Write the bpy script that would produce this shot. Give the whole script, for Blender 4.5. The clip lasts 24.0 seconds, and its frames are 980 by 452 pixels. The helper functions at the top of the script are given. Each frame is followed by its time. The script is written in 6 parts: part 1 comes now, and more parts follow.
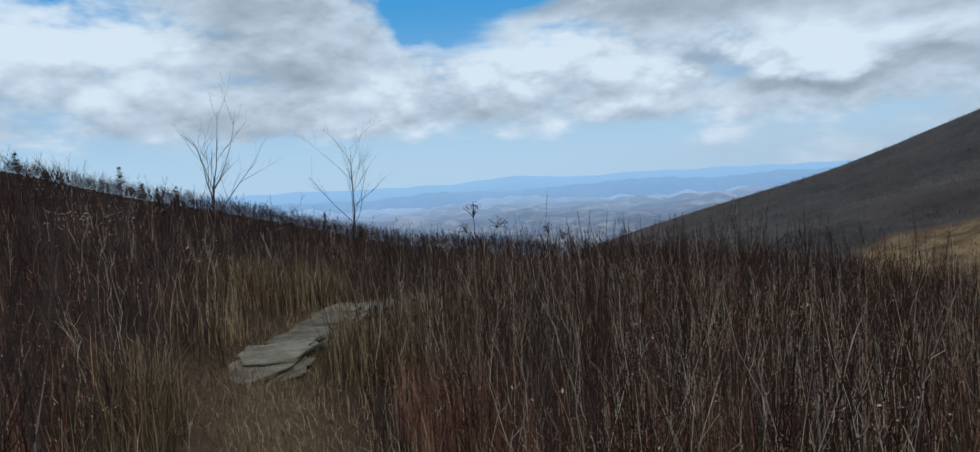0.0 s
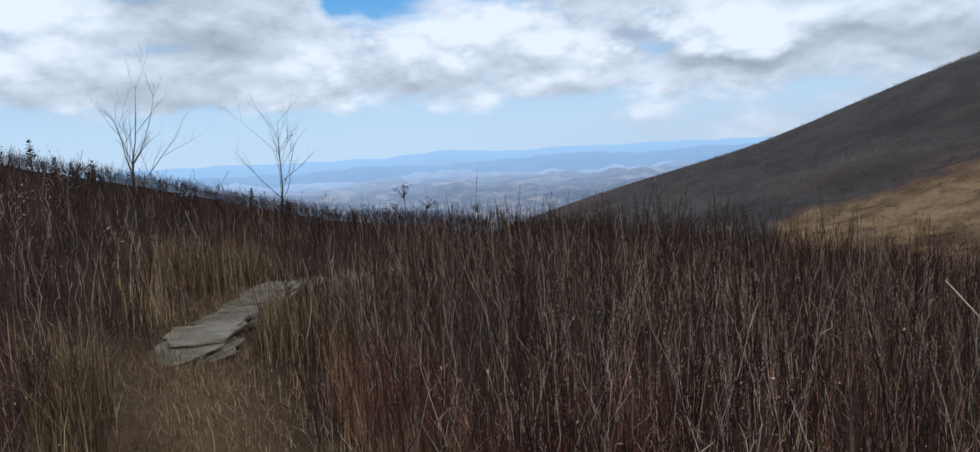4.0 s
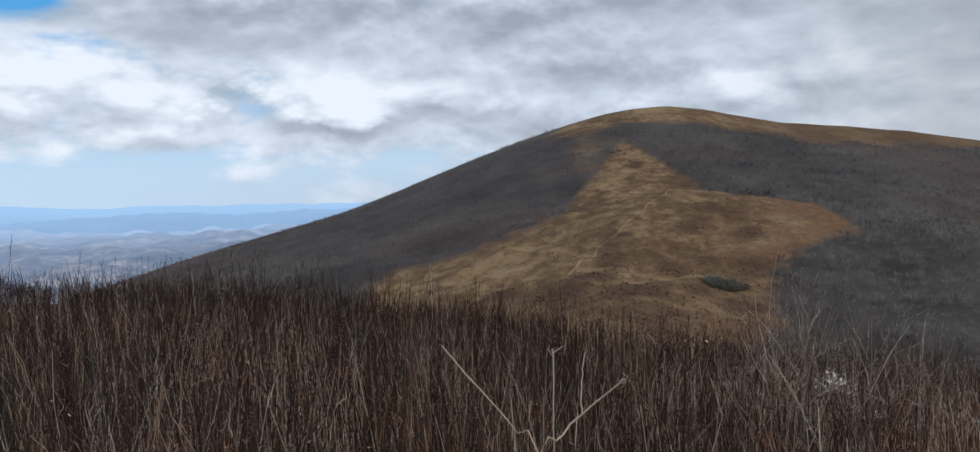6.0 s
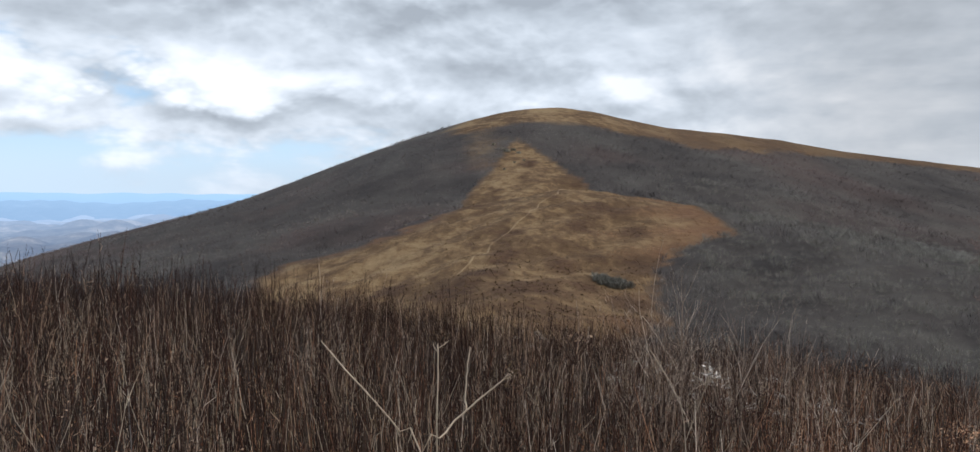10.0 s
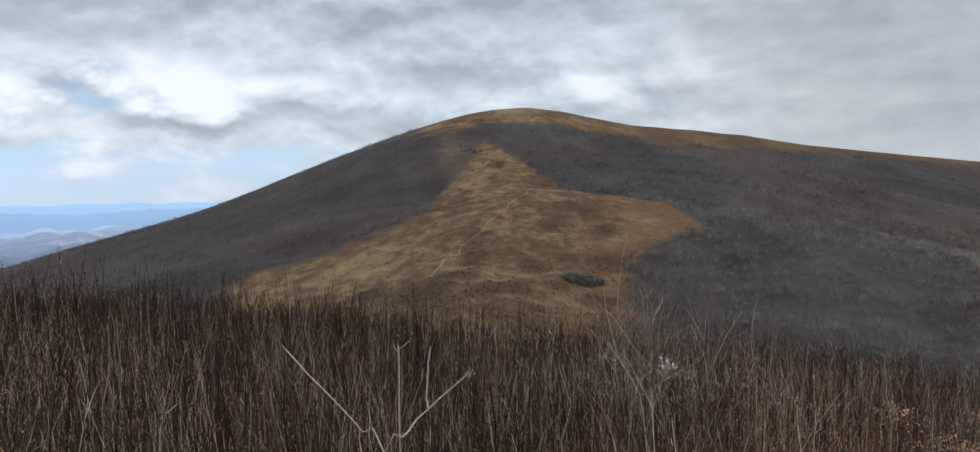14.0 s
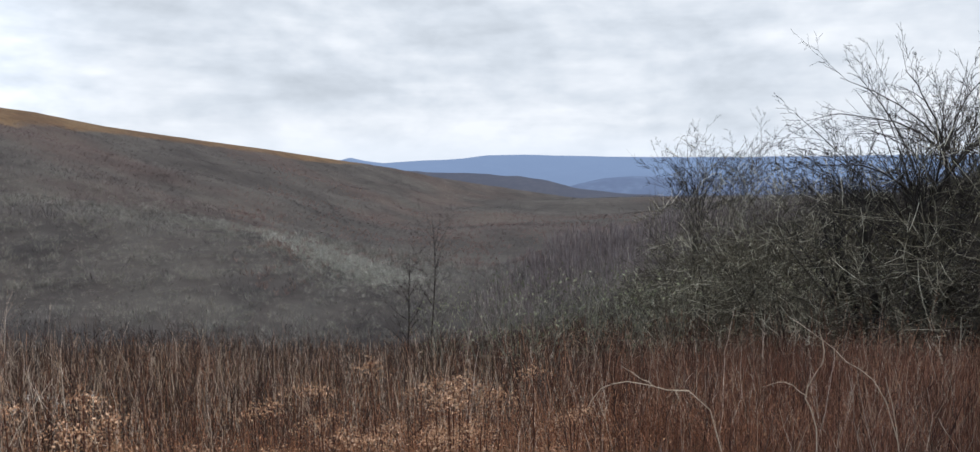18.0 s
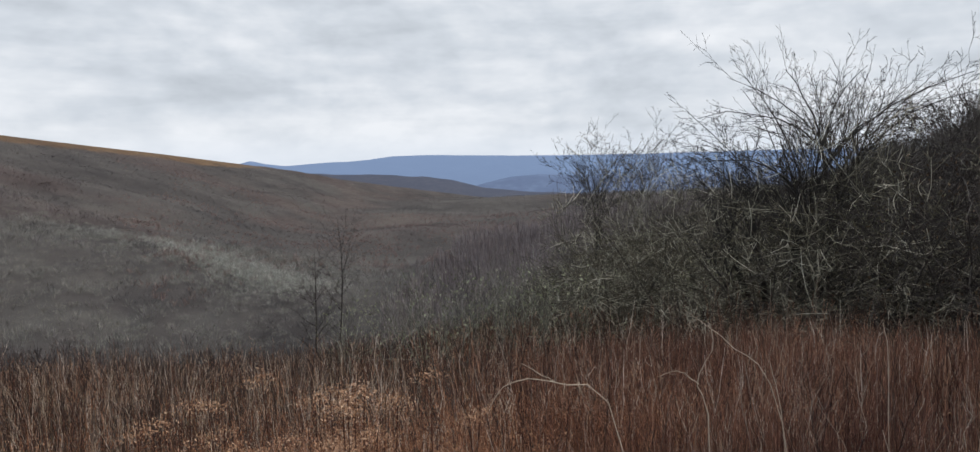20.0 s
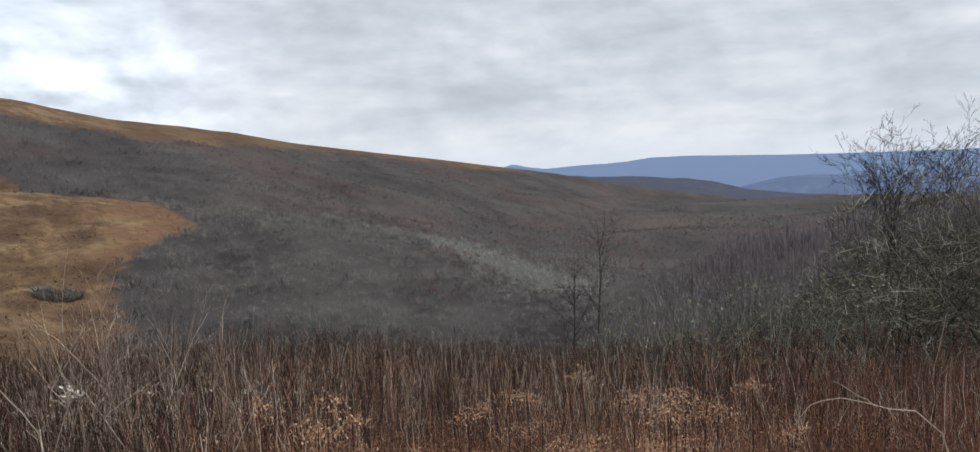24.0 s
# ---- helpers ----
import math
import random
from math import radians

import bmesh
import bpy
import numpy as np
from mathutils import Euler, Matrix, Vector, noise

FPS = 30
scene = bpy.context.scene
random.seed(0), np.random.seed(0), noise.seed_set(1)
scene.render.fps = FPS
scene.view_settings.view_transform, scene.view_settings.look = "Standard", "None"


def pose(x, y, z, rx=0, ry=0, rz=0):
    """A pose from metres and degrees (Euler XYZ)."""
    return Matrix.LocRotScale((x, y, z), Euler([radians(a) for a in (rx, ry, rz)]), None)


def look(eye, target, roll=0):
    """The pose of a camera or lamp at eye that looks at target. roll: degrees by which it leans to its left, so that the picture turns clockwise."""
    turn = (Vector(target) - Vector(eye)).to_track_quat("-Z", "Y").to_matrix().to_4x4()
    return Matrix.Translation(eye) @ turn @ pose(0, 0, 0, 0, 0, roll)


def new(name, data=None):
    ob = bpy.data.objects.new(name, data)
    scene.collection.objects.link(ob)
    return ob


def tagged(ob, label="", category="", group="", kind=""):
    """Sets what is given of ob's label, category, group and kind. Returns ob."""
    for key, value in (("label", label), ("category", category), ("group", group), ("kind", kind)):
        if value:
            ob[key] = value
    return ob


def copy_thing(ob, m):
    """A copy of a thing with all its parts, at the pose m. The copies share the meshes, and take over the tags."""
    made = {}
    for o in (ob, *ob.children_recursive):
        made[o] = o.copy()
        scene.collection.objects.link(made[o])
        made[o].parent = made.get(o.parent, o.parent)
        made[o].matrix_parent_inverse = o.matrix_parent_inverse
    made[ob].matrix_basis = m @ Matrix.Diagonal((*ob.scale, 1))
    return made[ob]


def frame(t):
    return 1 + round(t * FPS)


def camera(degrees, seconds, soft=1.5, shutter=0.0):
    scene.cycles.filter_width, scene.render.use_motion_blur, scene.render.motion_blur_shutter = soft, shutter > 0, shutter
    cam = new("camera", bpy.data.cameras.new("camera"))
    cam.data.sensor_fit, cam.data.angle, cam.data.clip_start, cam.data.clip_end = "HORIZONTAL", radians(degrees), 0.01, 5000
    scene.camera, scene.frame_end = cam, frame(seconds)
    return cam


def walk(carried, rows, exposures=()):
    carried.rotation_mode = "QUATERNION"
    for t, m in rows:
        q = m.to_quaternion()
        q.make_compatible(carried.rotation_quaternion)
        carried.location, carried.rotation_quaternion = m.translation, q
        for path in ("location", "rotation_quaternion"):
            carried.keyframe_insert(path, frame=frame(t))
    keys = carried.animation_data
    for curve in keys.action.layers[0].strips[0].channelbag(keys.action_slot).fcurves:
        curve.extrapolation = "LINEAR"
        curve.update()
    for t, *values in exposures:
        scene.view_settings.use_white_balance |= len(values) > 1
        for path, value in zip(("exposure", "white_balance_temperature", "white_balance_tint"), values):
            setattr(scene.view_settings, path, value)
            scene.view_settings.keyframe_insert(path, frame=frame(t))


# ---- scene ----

# The camera: a hand-held turn on one spot; rows of seconds, eye, heading to the right of +y, pitch, roll
cam = camera(66.81, 24.0, soft=1.38, shutter=0.0)
ROWS = [
    (0, -0.312, 0.368, 1.544, -42.57, -4.01, -3.80),
    (0.5, -0.308, 0.356, 1.538, -43.24, -3.40, -3.67),
    (1, -0.304, 0.352, 1.544, -43.94, -3.08, -3.47),
    (1.5, -0.309, 0.356, 1.539, -43.54, -3.35, -3.09),
    (2, -0.305, 0.366, 1.540, -43.08, -5.80, -5.00),
    (2.5, -0.306, 0.388, 1.544, -40.33, -4.09, -4.39),
    (4.5, -0.224, 0.282, 1.610, -36.00, -6.88, -3.21),
    (5, -0.201, 0.278, 1.618, -31.05, -5.79, -2.99),
    (5.5, -0.101, 0.422, 1.613, -18.53, -4.40, -3.77),
    (6, -0.037, 0.431, 1.616, -7.05, -2.77, -1.38),
    (6.5, 0.004, 0.461, 1.606, -1.55, -3.99, -0.98),
    (7, 0.019, 0.419, 1.615, 2.13, -2.50, -1.06),
    (7.5, 0.016, 0.439, 1.611, 2.78, -2.96, -0.59),
    (8, 0.020, 0.429, 1.610, 3.33, -4.34, -0.75),
    (8.5, 0.056, 0.415, 1.601, 1.79, -5.91, -0.84),
    (9, -0.008, 0.472, 1.610, 3.11, -3.28, -1.60),
    (9.5, -0.022, 0.478, 1.604, 0.12, -4.18, 0.12),
    (10, -0.020, 0.490, 1.601, 1.13, -3.14, 0.17),
    (10.5, -0.003, 0.498, 1.606, 0.94, -1.42, 0.01),
    (12.5, 0.004, 0.483, 1.597, 1.60, -0.48, 0.34),
    (13, 0.007, 0.447, 1.603, 2.13, 0.22, -0.15),
    (13.5, 0.014, 0.471, 1.584, 1.53, -2.18, -0.13),
    (14, 0.022, 0.444, 1.601, 3.41, -3.07, -1.27),
    (14.5, 0.040, 0.442, 1.599, 7.81, -2.89, -1.82),
    (15, 0.084, 0.410, 1.616, 14.72, -3.97, -1.96),
    (15.5, 0.131, 0.404, 1.613, 22.92, -4.65, -2.07),
    (16, 0.208, 0.384, 1.607, 30.89, -5.34, -1.69),
    (16.5, 0.260, 0.362, 1.601, 37.59, -5.77, -0.97),
    (17, 0.303, 0.322, 1.605, 43.01, -6.19, -0.89),
    (17.5, 0.332, 0.295, 1.602, 49.63, -6.88, -0.07),
    (18, 0.373, 0.267, 1.608, 53.47, -5.11, -0.39),
    (18.5, 0.350, 0.232, 1.617, 56.17, -4.33, -0.71),
    (19, 0.385, 0.241, 1.612, 59.07, -4.86, -0.94),
    (19.5, 0.397, 0.226, 1.616, 60.91, -5.43, -1.52),
    (21.5, 0.379, 0.247, 1.614, 58.81, -4.04, -0.69),
    (22, 0.393, 0.238, 1.611, 60.34, -4.86, -0.84),
    (22.5, 0.384, 0.229, 1.611, 62.39, -4.52, -0.08),
    (23, 0.382, 0.247, 1.618, 60.76, -4.05, 0.19),
    (23.5, 0.312, 0.275, 1.623, 54.03, -4.06, 0.03),
    (23.8, 0.308, 0.352, 1.621, 45.44, -4.53, -1.82),
    (24, 0.307, 0.371, 1.617, 40.93, -4.45, -2.21),
]


def heading(x, y, z, yaw, pitch, roll):
    a, p = radians(yaw), radians(pitch)
    way = Vector((math.sin(a) * math.cos(p), math.cos(a) * math.cos(p), math.sin(p)))
    eye = Vector((x, y, z))
    return look(eye, eye + way * 10, roll)


walk(cam, [(t, heading(*row)) for t, *row in ROWS],
     exposures=[(0, -0.44, 5850, 4), (1, -0.42, 5850, 4), (2, -0.52, 5900, 5), (5, -0.12, 6100, 10), (6, -0.22, 6200, 10), (7.5, -0.02, 6300, 10), (10, 0.04, 6400, 10), (13, -0.26, 6350, 10), (14, -0.1, 6350, 10), (15, 0.06, 6400, 10), (16, 0.34, 6450, 10), (18, 0.54, 6400, 10), (19, 0.4, 6500, 10), (22, 0.42, 6550, 10), (24, 0.34, 6450, 10)])

# ---- world: broken cloud over a pale blue sky ----
SUN_AZ, SUN_EL = 105.0, 46.0      # degrees right of +y, above the horizon
world = bpy.data.worlds.new("sky")
scene.world = world
world.use_nodes = True
world.node_tree.nodes.clear()


class Graph:
    """Short forms for building node trees."""

    def __init__(self, tree):
        self.nodes, self.links = tree.nodes, tree.links

    def add(self, kind, **values):
        node = self.nodes.new(kind)
        for key, value in values.items():
            if key == "op":
                node.operation = value
            elif key == "blend":
                node.blend_type = value
            elif key == "dims":
                node.noise_dimensions = value
        return node

    def put(self, socket, value):
        if isinstance(value, bpy.types.NodeSocket):
            self.links.new(value, socket)
        elif isinstance(value, (tuple, list)) and len(value) == 3 and len(socket.default_value) == 4:
            socket.default_value = (*value, 1)
        else:
            socket.default_value = value

    def math(self, op, a, b=0.0, clamp=False):
        node = self.add("ShaderNodeMath", op=op)
        node.use_clamp = clamp
        self.put(node.inputs[0], a)
        self.put(node.inputs[1], b)
        return node.outputs[0]

    def vec(self, op, a, b=(0, 0, 0)):
        node = self.add("ShaderNodeVectorMath", op=op)
        self.put(node.inputs[0], a)
        self.put(node.inputs[1], b)
        return node.outputs["Value"] if op in ("DOT_PRODUCT", "LENGTH") else node.outputs[0]

    def mix(self, f, a, b, blend="MIX"):
        node = self.nodes.new("ShaderNodeMix")
        node.data_type, node.blend_type = "RGBA", blend
        self.put(node.inputs[0], f)
        self.put(node.inputs[6], a)
        self.put(node.inputs[7], b)
        return node.outputs[2]

    def noise(self, vector, scale, detail=4, rough=0.55, distortion=0.0):
        node = self.nodes.new("ShaderNodeTexNoise")
        if vector is not None:
            self.put(node.inputs["Vector"], vector)
        node.inputs["Scale"].default_value = scale
        node.inputs["Detail"].default_value = detail
        node.inputs["Roughness"].default_value = rough
        node.inputs["Distortion"].default_value = distortion
        return node.outputs[0]

    def span(self, value, a, b, lo=0.0, hi=1.0, smooth=True):
        node = self.nodes.new("ShaderNodeMapRange")
        node.interpolation_type = "SMOOTHSTEP" if smooth else "LINEAR"
        self.put(node.inputs[0], value)
        for k, v in zip((1, 2, 3, 4), (a, b, lo, hi)):
            node.inputs[k].default_value = v
        return node.outputs[0]


def towards(az, el):
    a, e = radians(az), radians(el)
    return (math.sin(a) * math.cos(e), math.cos(a) * math.cos(e), math.sin(e))


g = Graph(world.node_tree)
way = g.add("ShaderNodeTexCoord").outputs["Generated"]
axis = g.add("ShaderNodeSeparateXYZ")
g.put(axis.inputs[0], way)
up = axis.outputs[2]
sky = g.nodes.new("ShaderNodeTexSky")
sky.sky_type, sky.sun_disc = "NISHITA", False
sky.sun_elevation, sky.sun_rotation = radians(SUN_EL), radians(SUN_AZ)
sky.altitude, sky.air_density, sky.dust_density = 1500, 1.0, 0.6
way = g.vec("NORMALIZE", way)
degree = 180.0 / math.pi
bearing = g.math("MULTIPLY", g.math("ARCTAN2", axis.outputs[0], axis.outputs[1]), degree)
rise = g.math("MULTIPLY", g.math("ARCSINE", up), degree)


def mass(az, el, wide, tall, weight):
    """One bank of cloud, as a soft oval of that many degrees, lighter or darker than the rest."""
    u = g.math("DIVIDE", g.math("SUBTRACT", bearing_, az), wide)
    v = g.math("DIVIDE", g.math("SUBTRACT", rise_, el), tall)
    near = g.math("ADD", g.math("MULTIPLY", u, u), g.math("MULTIPLY", v, v))
    return g.math("MULTIPLY", g.math("POWER", 2.718, g.math("MULTIPLY", near, -1.0)), weight)


def total(values):
    out = values[0]
    for value in values[1:]:
        out = g.math("ADD", out, value)
    return out


def billow(vector, scale, detail, rough):
    """Heaped, rounded cloud forms: 1 in the middle of a heap."""
    node = g.nodes.new("ShaderNodeTexVoronoi")
    node.feature = "SMOOTH_F1"
    g.put(node.inputs["Vector"], vector)
    for key, value in (("Scale", scale), ("Detail", detail), ("Roughness", rough), ("Smoothness", 0.55)):
        node.inputs[key].default_value = value
    return g.math("SUBTRACT", 1.0, node.outputs["Distance"])


# heaps seen from the side: flattened, and stirred so that no two edges are alike
level = g.vec("MULTIPLY", way, (1.0, 1.0, 1.9))
stir = g.nodes.new("ShaderNodeTexNoise")
g.put(stir.inputs["Vector"], level)
stir.inputs["Scale"].default_value, stir.inputs["Detail"].default_value = 3.2, 4
level = g.vec("ADD", level, g.vec("MULTIPLY", g.vec("SUBTRACT", stir.outputs[1], (0.5, 0.5, 0.5)), (0.09, 0.09, 0.07)))
heaps = billow(level, 7.0, 4.0, 0.55)
above = billow(g.vec("ADD", level, (0.010, -0.01, 0.035)), 7.0, 4.0, 0.55)
lit = g.math("SUBTRACT", heaps, above)                          # bright where the cloud thins upward
broad = g.noise(level, 2.6, 3, 0.5)
fluff = g.noise(level, 13.0, 5, 0.55)
streak = g.noise(g.vec("MULTIPLY", way, (1.0, 1.0, 7.0)), 4.5, 5, 0.52, 0.3)
# banks drift off their ovals
bearing_ = g.math("ADD", bearing, g.math("MULTIPLY", g.math("SUBTRACT", broad, 0.5), 22.0))
rise_ = g.math("ADD", rise, g.math("MULTIPLY", g.math("SUBTRACT", heaps, 0.55), 4.0))
west = g.span(bearing, -45, 10, 1.0, 0.0)
east = g.span(bearing, 6, 30)
banks = total([mass(*m) for m in (
    (-72, 8.3, 8, 3.2, 0.55), (-43, 5.6, 9, 2.0, 0.45), (-15, 6.0, 8, 2.0, 0.30), (-25, 5.2, 11, 1.6, 0.18), (16, 7.4, 13, 2.0, 0.18), (26, 6.2, 9, 1.6, 0.15), (-33, 7.0, 6, 1.5, 0.2),
    (-60, 12.5, 9, 2.6, -0.18), (-28, 11.0, 10, 2.6, -0.40), (-24, 3.4, 3, 0.6, -0.35), (-14, 2.6, 5, 0.8, -0.40), (-5, 10, 16, 2.6, -0.22), (-3, 6.6, 7, 1.6, -0.32), (-62, 6.2, 4, 2.0, -0.25), (28, 10.5, 14, 2.4, -0.30), (8, 11, 12, 2.4, -0.25), (-19, 2.4, 3, 0.6, -0.2))])
tone = total([banks, 0.60, g.math("MULTIPLY", lit, 0.8), g.math("MULTIPLY", g.math("SUBTRACT", fluff, 0.5), 0.32), g.math("MULTIPLY", g.math("SUBTRACT", streak, 0.5), 0.10),
              g.math("MULTIPLY", g.math("SUBTRACT", broad, 0.5), 0.35), g.span(rise, 8, 17, 0.0, -0.10)])
flatter = total([0.70, g.math("MULTIPLY", g.math("SUBTRACT", streak, 0.5), 0.6), g.math("MULTIPLY", g.math("SUBTRACT", broad, 0.5), 0.7), g.math("MULTIPLY", lit, 0.35), g.span(rise, 1.0, 6.0, 0.14, 0.0)])
tone = g.math("ADD", g.math("MULTIPLY", tone, g.math("SUBTRACT", 1.0, east)), g.math("MULTIPLY", flatter, east))
cloud = g.nodes.new("ShaderNodeValToRGB")
for e, (at, col) in zip([cloud.color_ramp.elements[0], cloud.color_ramp.elements.new(0.35), cloud.color_ramp.elements.new(0.65), cloud.color_ramp.elements[-1]],
                        ((0.0, (0.41, 0.46, 0.525)), (0.35, (0.565, 0.63, 0.71)), (0.65, (0.75, 0.825, 0.92)), (1.0, (1.0, 1.055, 1.13)))):
    e.position, e.color = at, (*col, 1)
g.put(cloud.inputs[0], tone)
cloud = g.mix(east, cloud.outputs[0], g.mix(1.0, cloud.outputs[0], (0.65, 0.64, 0.63), "MULTIPLY"))
# the gap of blue, and the clear strip over the plain
gap = total([mass(-45.0, 13.0, 3.2, 5.0, 1.0), mass(-49.0, 9.0, 2.4, 1.6, 0.8), mass(-77, 10.5, 2.0, 1.2, 0.6), mass(-41, 11.5, 2.2, 2.2, 0.5)])
strip = g.math("MULTIPLY", g.span(rise, 1.2, 5.2, 1.0, 0.0), g.span(bearing, -40, -8, 1.0, 0.35))
cover = total([1.35, g.math("MULTIPLY", g.math("SUBTRACT", heaps, 0.5), 0.8), g.math("MULTIPLY", g.math("SUBTRACT", streak, 0.5), 0.9), g.math("MULTIPLY", gap, -1.7), g.math("MULTIPLY", strip, g.span(bearing, 0, 20, -0.95, 0.0)), g.span(bearing, -20, 10, 0.0, 0.6)])
cover = g.span(cover, 0.25, 0.75)
clear = g.mix(g.span(up, 0.02, 0.24), (0.64, 0.85, 1.06), (0.10, 0.46, 0.92))
clear = g.mix(0.15, clear, g.mix(1.0, sky.outputs[0], (0.08, 0.08, 0.08), "MULTIPLY"))
both = g.mix(cover, clear, cloud)
haze = g.mix(g.span(up, 0.0, 0.05, 0.6, 0.0), both, g.mix(west, (0.56, 0.61, 0.68), (0.66, 0.83, 1.02)))
back = g.nodes.new("ShaderNodeBackground")
g.put(back.inputs[0], g.mix(1.0, haze, (10.0, 10.0, 10.0), "MULTIPLY"))
back.inputs[1].default_value = 0.1
g.links.new(back.outputs[0], g.nodes.new("ShaderNodeOutputWorld").inputs[0])

sun = bpy.data.lights.new("sun", "SUN")
sun.energy, sun.angle, sun.color = 2.2, radians(3), (1.0, 0.93, 0.83)
new("sun", sun).matrix_world = look(Vector(towards(SUN_AZ, SUN_EL)) * 50, (0, 0, 0))

# ---- the lie of the land ----
EYE = 1.6


def polar(az, r, el=0.0):
    a = radians(az)
    return (r * math.sin(a), r * math.cos(a), EYE + r * math.tan(radians(el)))


HILL = [polar(*n) for n in ((4.6, 590, 5.2), (5.7, 660, 6.0), (13, 720, 4.55), (20, 800, 3.3),
                            (30, 950, 1.75), (42.8, 1250, 0.15), (47, 1330, -0.45), (53.5, 1450, -1.35), (59.2, 1550, -2.1), (66, 1650, -3.2))]
KNOLL = [polar(*n) for n in ((-13, 250, -7.2), (-4, 290, -4.4), (3, 320, -1.5), (8.5, 330, -0.55), (13.8, 325, -1.35), (18.8, 300, -2.6))]
SPINE = [polar(*n) for n in ((0, 75, -15), (1, 140, -10), (4, 230, -5.8), (5.3, 320, -1.4), (4, 400, 0.6), (3.3, 470, 2.5), (4.4, 570, 5.0))]
TONGUE = [polar(*n) for n in ((30, 400, -5.2), (36, 320, -6.4), (46, 215, -9.7))]
BANK = [polar(*n) for n in ((52, 255, -11.0), (56, 240, -8.4), (60, 228, -6.6), (66, 205, -5.8), (74, 165, -5.2), (82, 125, -4.0), (86, 112, -2.0), (90, 102, -0.4), (95, 90, 0.9), (103, 74, 2.0), (118, 62, 2.6))]


def off_ridge(x, y, nodes):
    """The level distance to a ridge line, and the line's height there."""
    best, high = np.full(x.shape, 1e9), np.zeros(x.shape)
    for (ax, ay, az), (bx, by, bz) in zip(nodes, nodes[1:]):
        dx, dy = bx - ax, by - ay
        s = np.clip(((x - ax) * dx + (y - ay) * dy) / (dx * dx + dy * dy), 0, 1)
        d = np.hypot(x - ax - s * dx, y - ay - s * dy)
        high = np.where(d < best, az + s * (bz - az), high)
        best = np.minimum(best, d)
    return best, high


def ridge(x, y, nodes, fall, round_):
    high = np.full(np.shape(x), -1e9)
    for pair in zip(nodes, nodes[1:]):
        d, h = off_ridge(x, y, pair)
        high = np.maximum(high, h - fall * (np.sqrt(d * d + round_ * round_) - round_))
    return high


def waves(x, y, size, seed):
    """Gentle unevenness: a few crossing waves."""
    rnd = np.random.RandomState(seed)
    z = np.zeros(np.shape(x))
    for k in range(7):
        a, f, p = rnd.uniform(0, 6.283), rnd.uniform(0.5, 2.2) / size, rnd.uniform(0, 6.283)
        z = z + np.sin((x * np.cos(a) + y * np.sin(a)) * f * 6.283 + p + 1.3 * np.sin(y * f * 2.1 + k)) / (1 + k * 0.4)
    return z / 3


def near_dome(x, y):
    """The bald top that the camera stands on: it falls away ahead and climbs to the left."""
    r = np.maximum(np.hypot(x, y), 1e-6)
    az = np.degrees(np.arctan2(x, y))
    tilt = np.interp(az, (-180, -110, -90, -76, -68, -62, -56, -49, -38, -25, -12, 5, 20, 45, 65, 80, 92, 110, 180),
                     (0.0, 0.085, 0.106, 0.073, 0.029, 0.004, -0.026, -0.059, -0.082, -0.100, -0.133, -0.175, -0.185, -0.222, -0.188, -0.160, -0.15, -0.1, 0.0))
    bow = np.interp(az, (-180, -70, -45, -25, 0, 100, 180), (0.0007, 0.0007, 0.0007, 0.0014, 0.0022, 0.0022, 0.0007))
    a = tilt + 2 * np.sqrt(0.45 * bow)
    r1 = (a + 0.42) / (2 * bow)
    return np.where(r < r1, a * r - bow * r * r, a * r1 - bow * r1 * r1 - 0.42 * (r - r1))


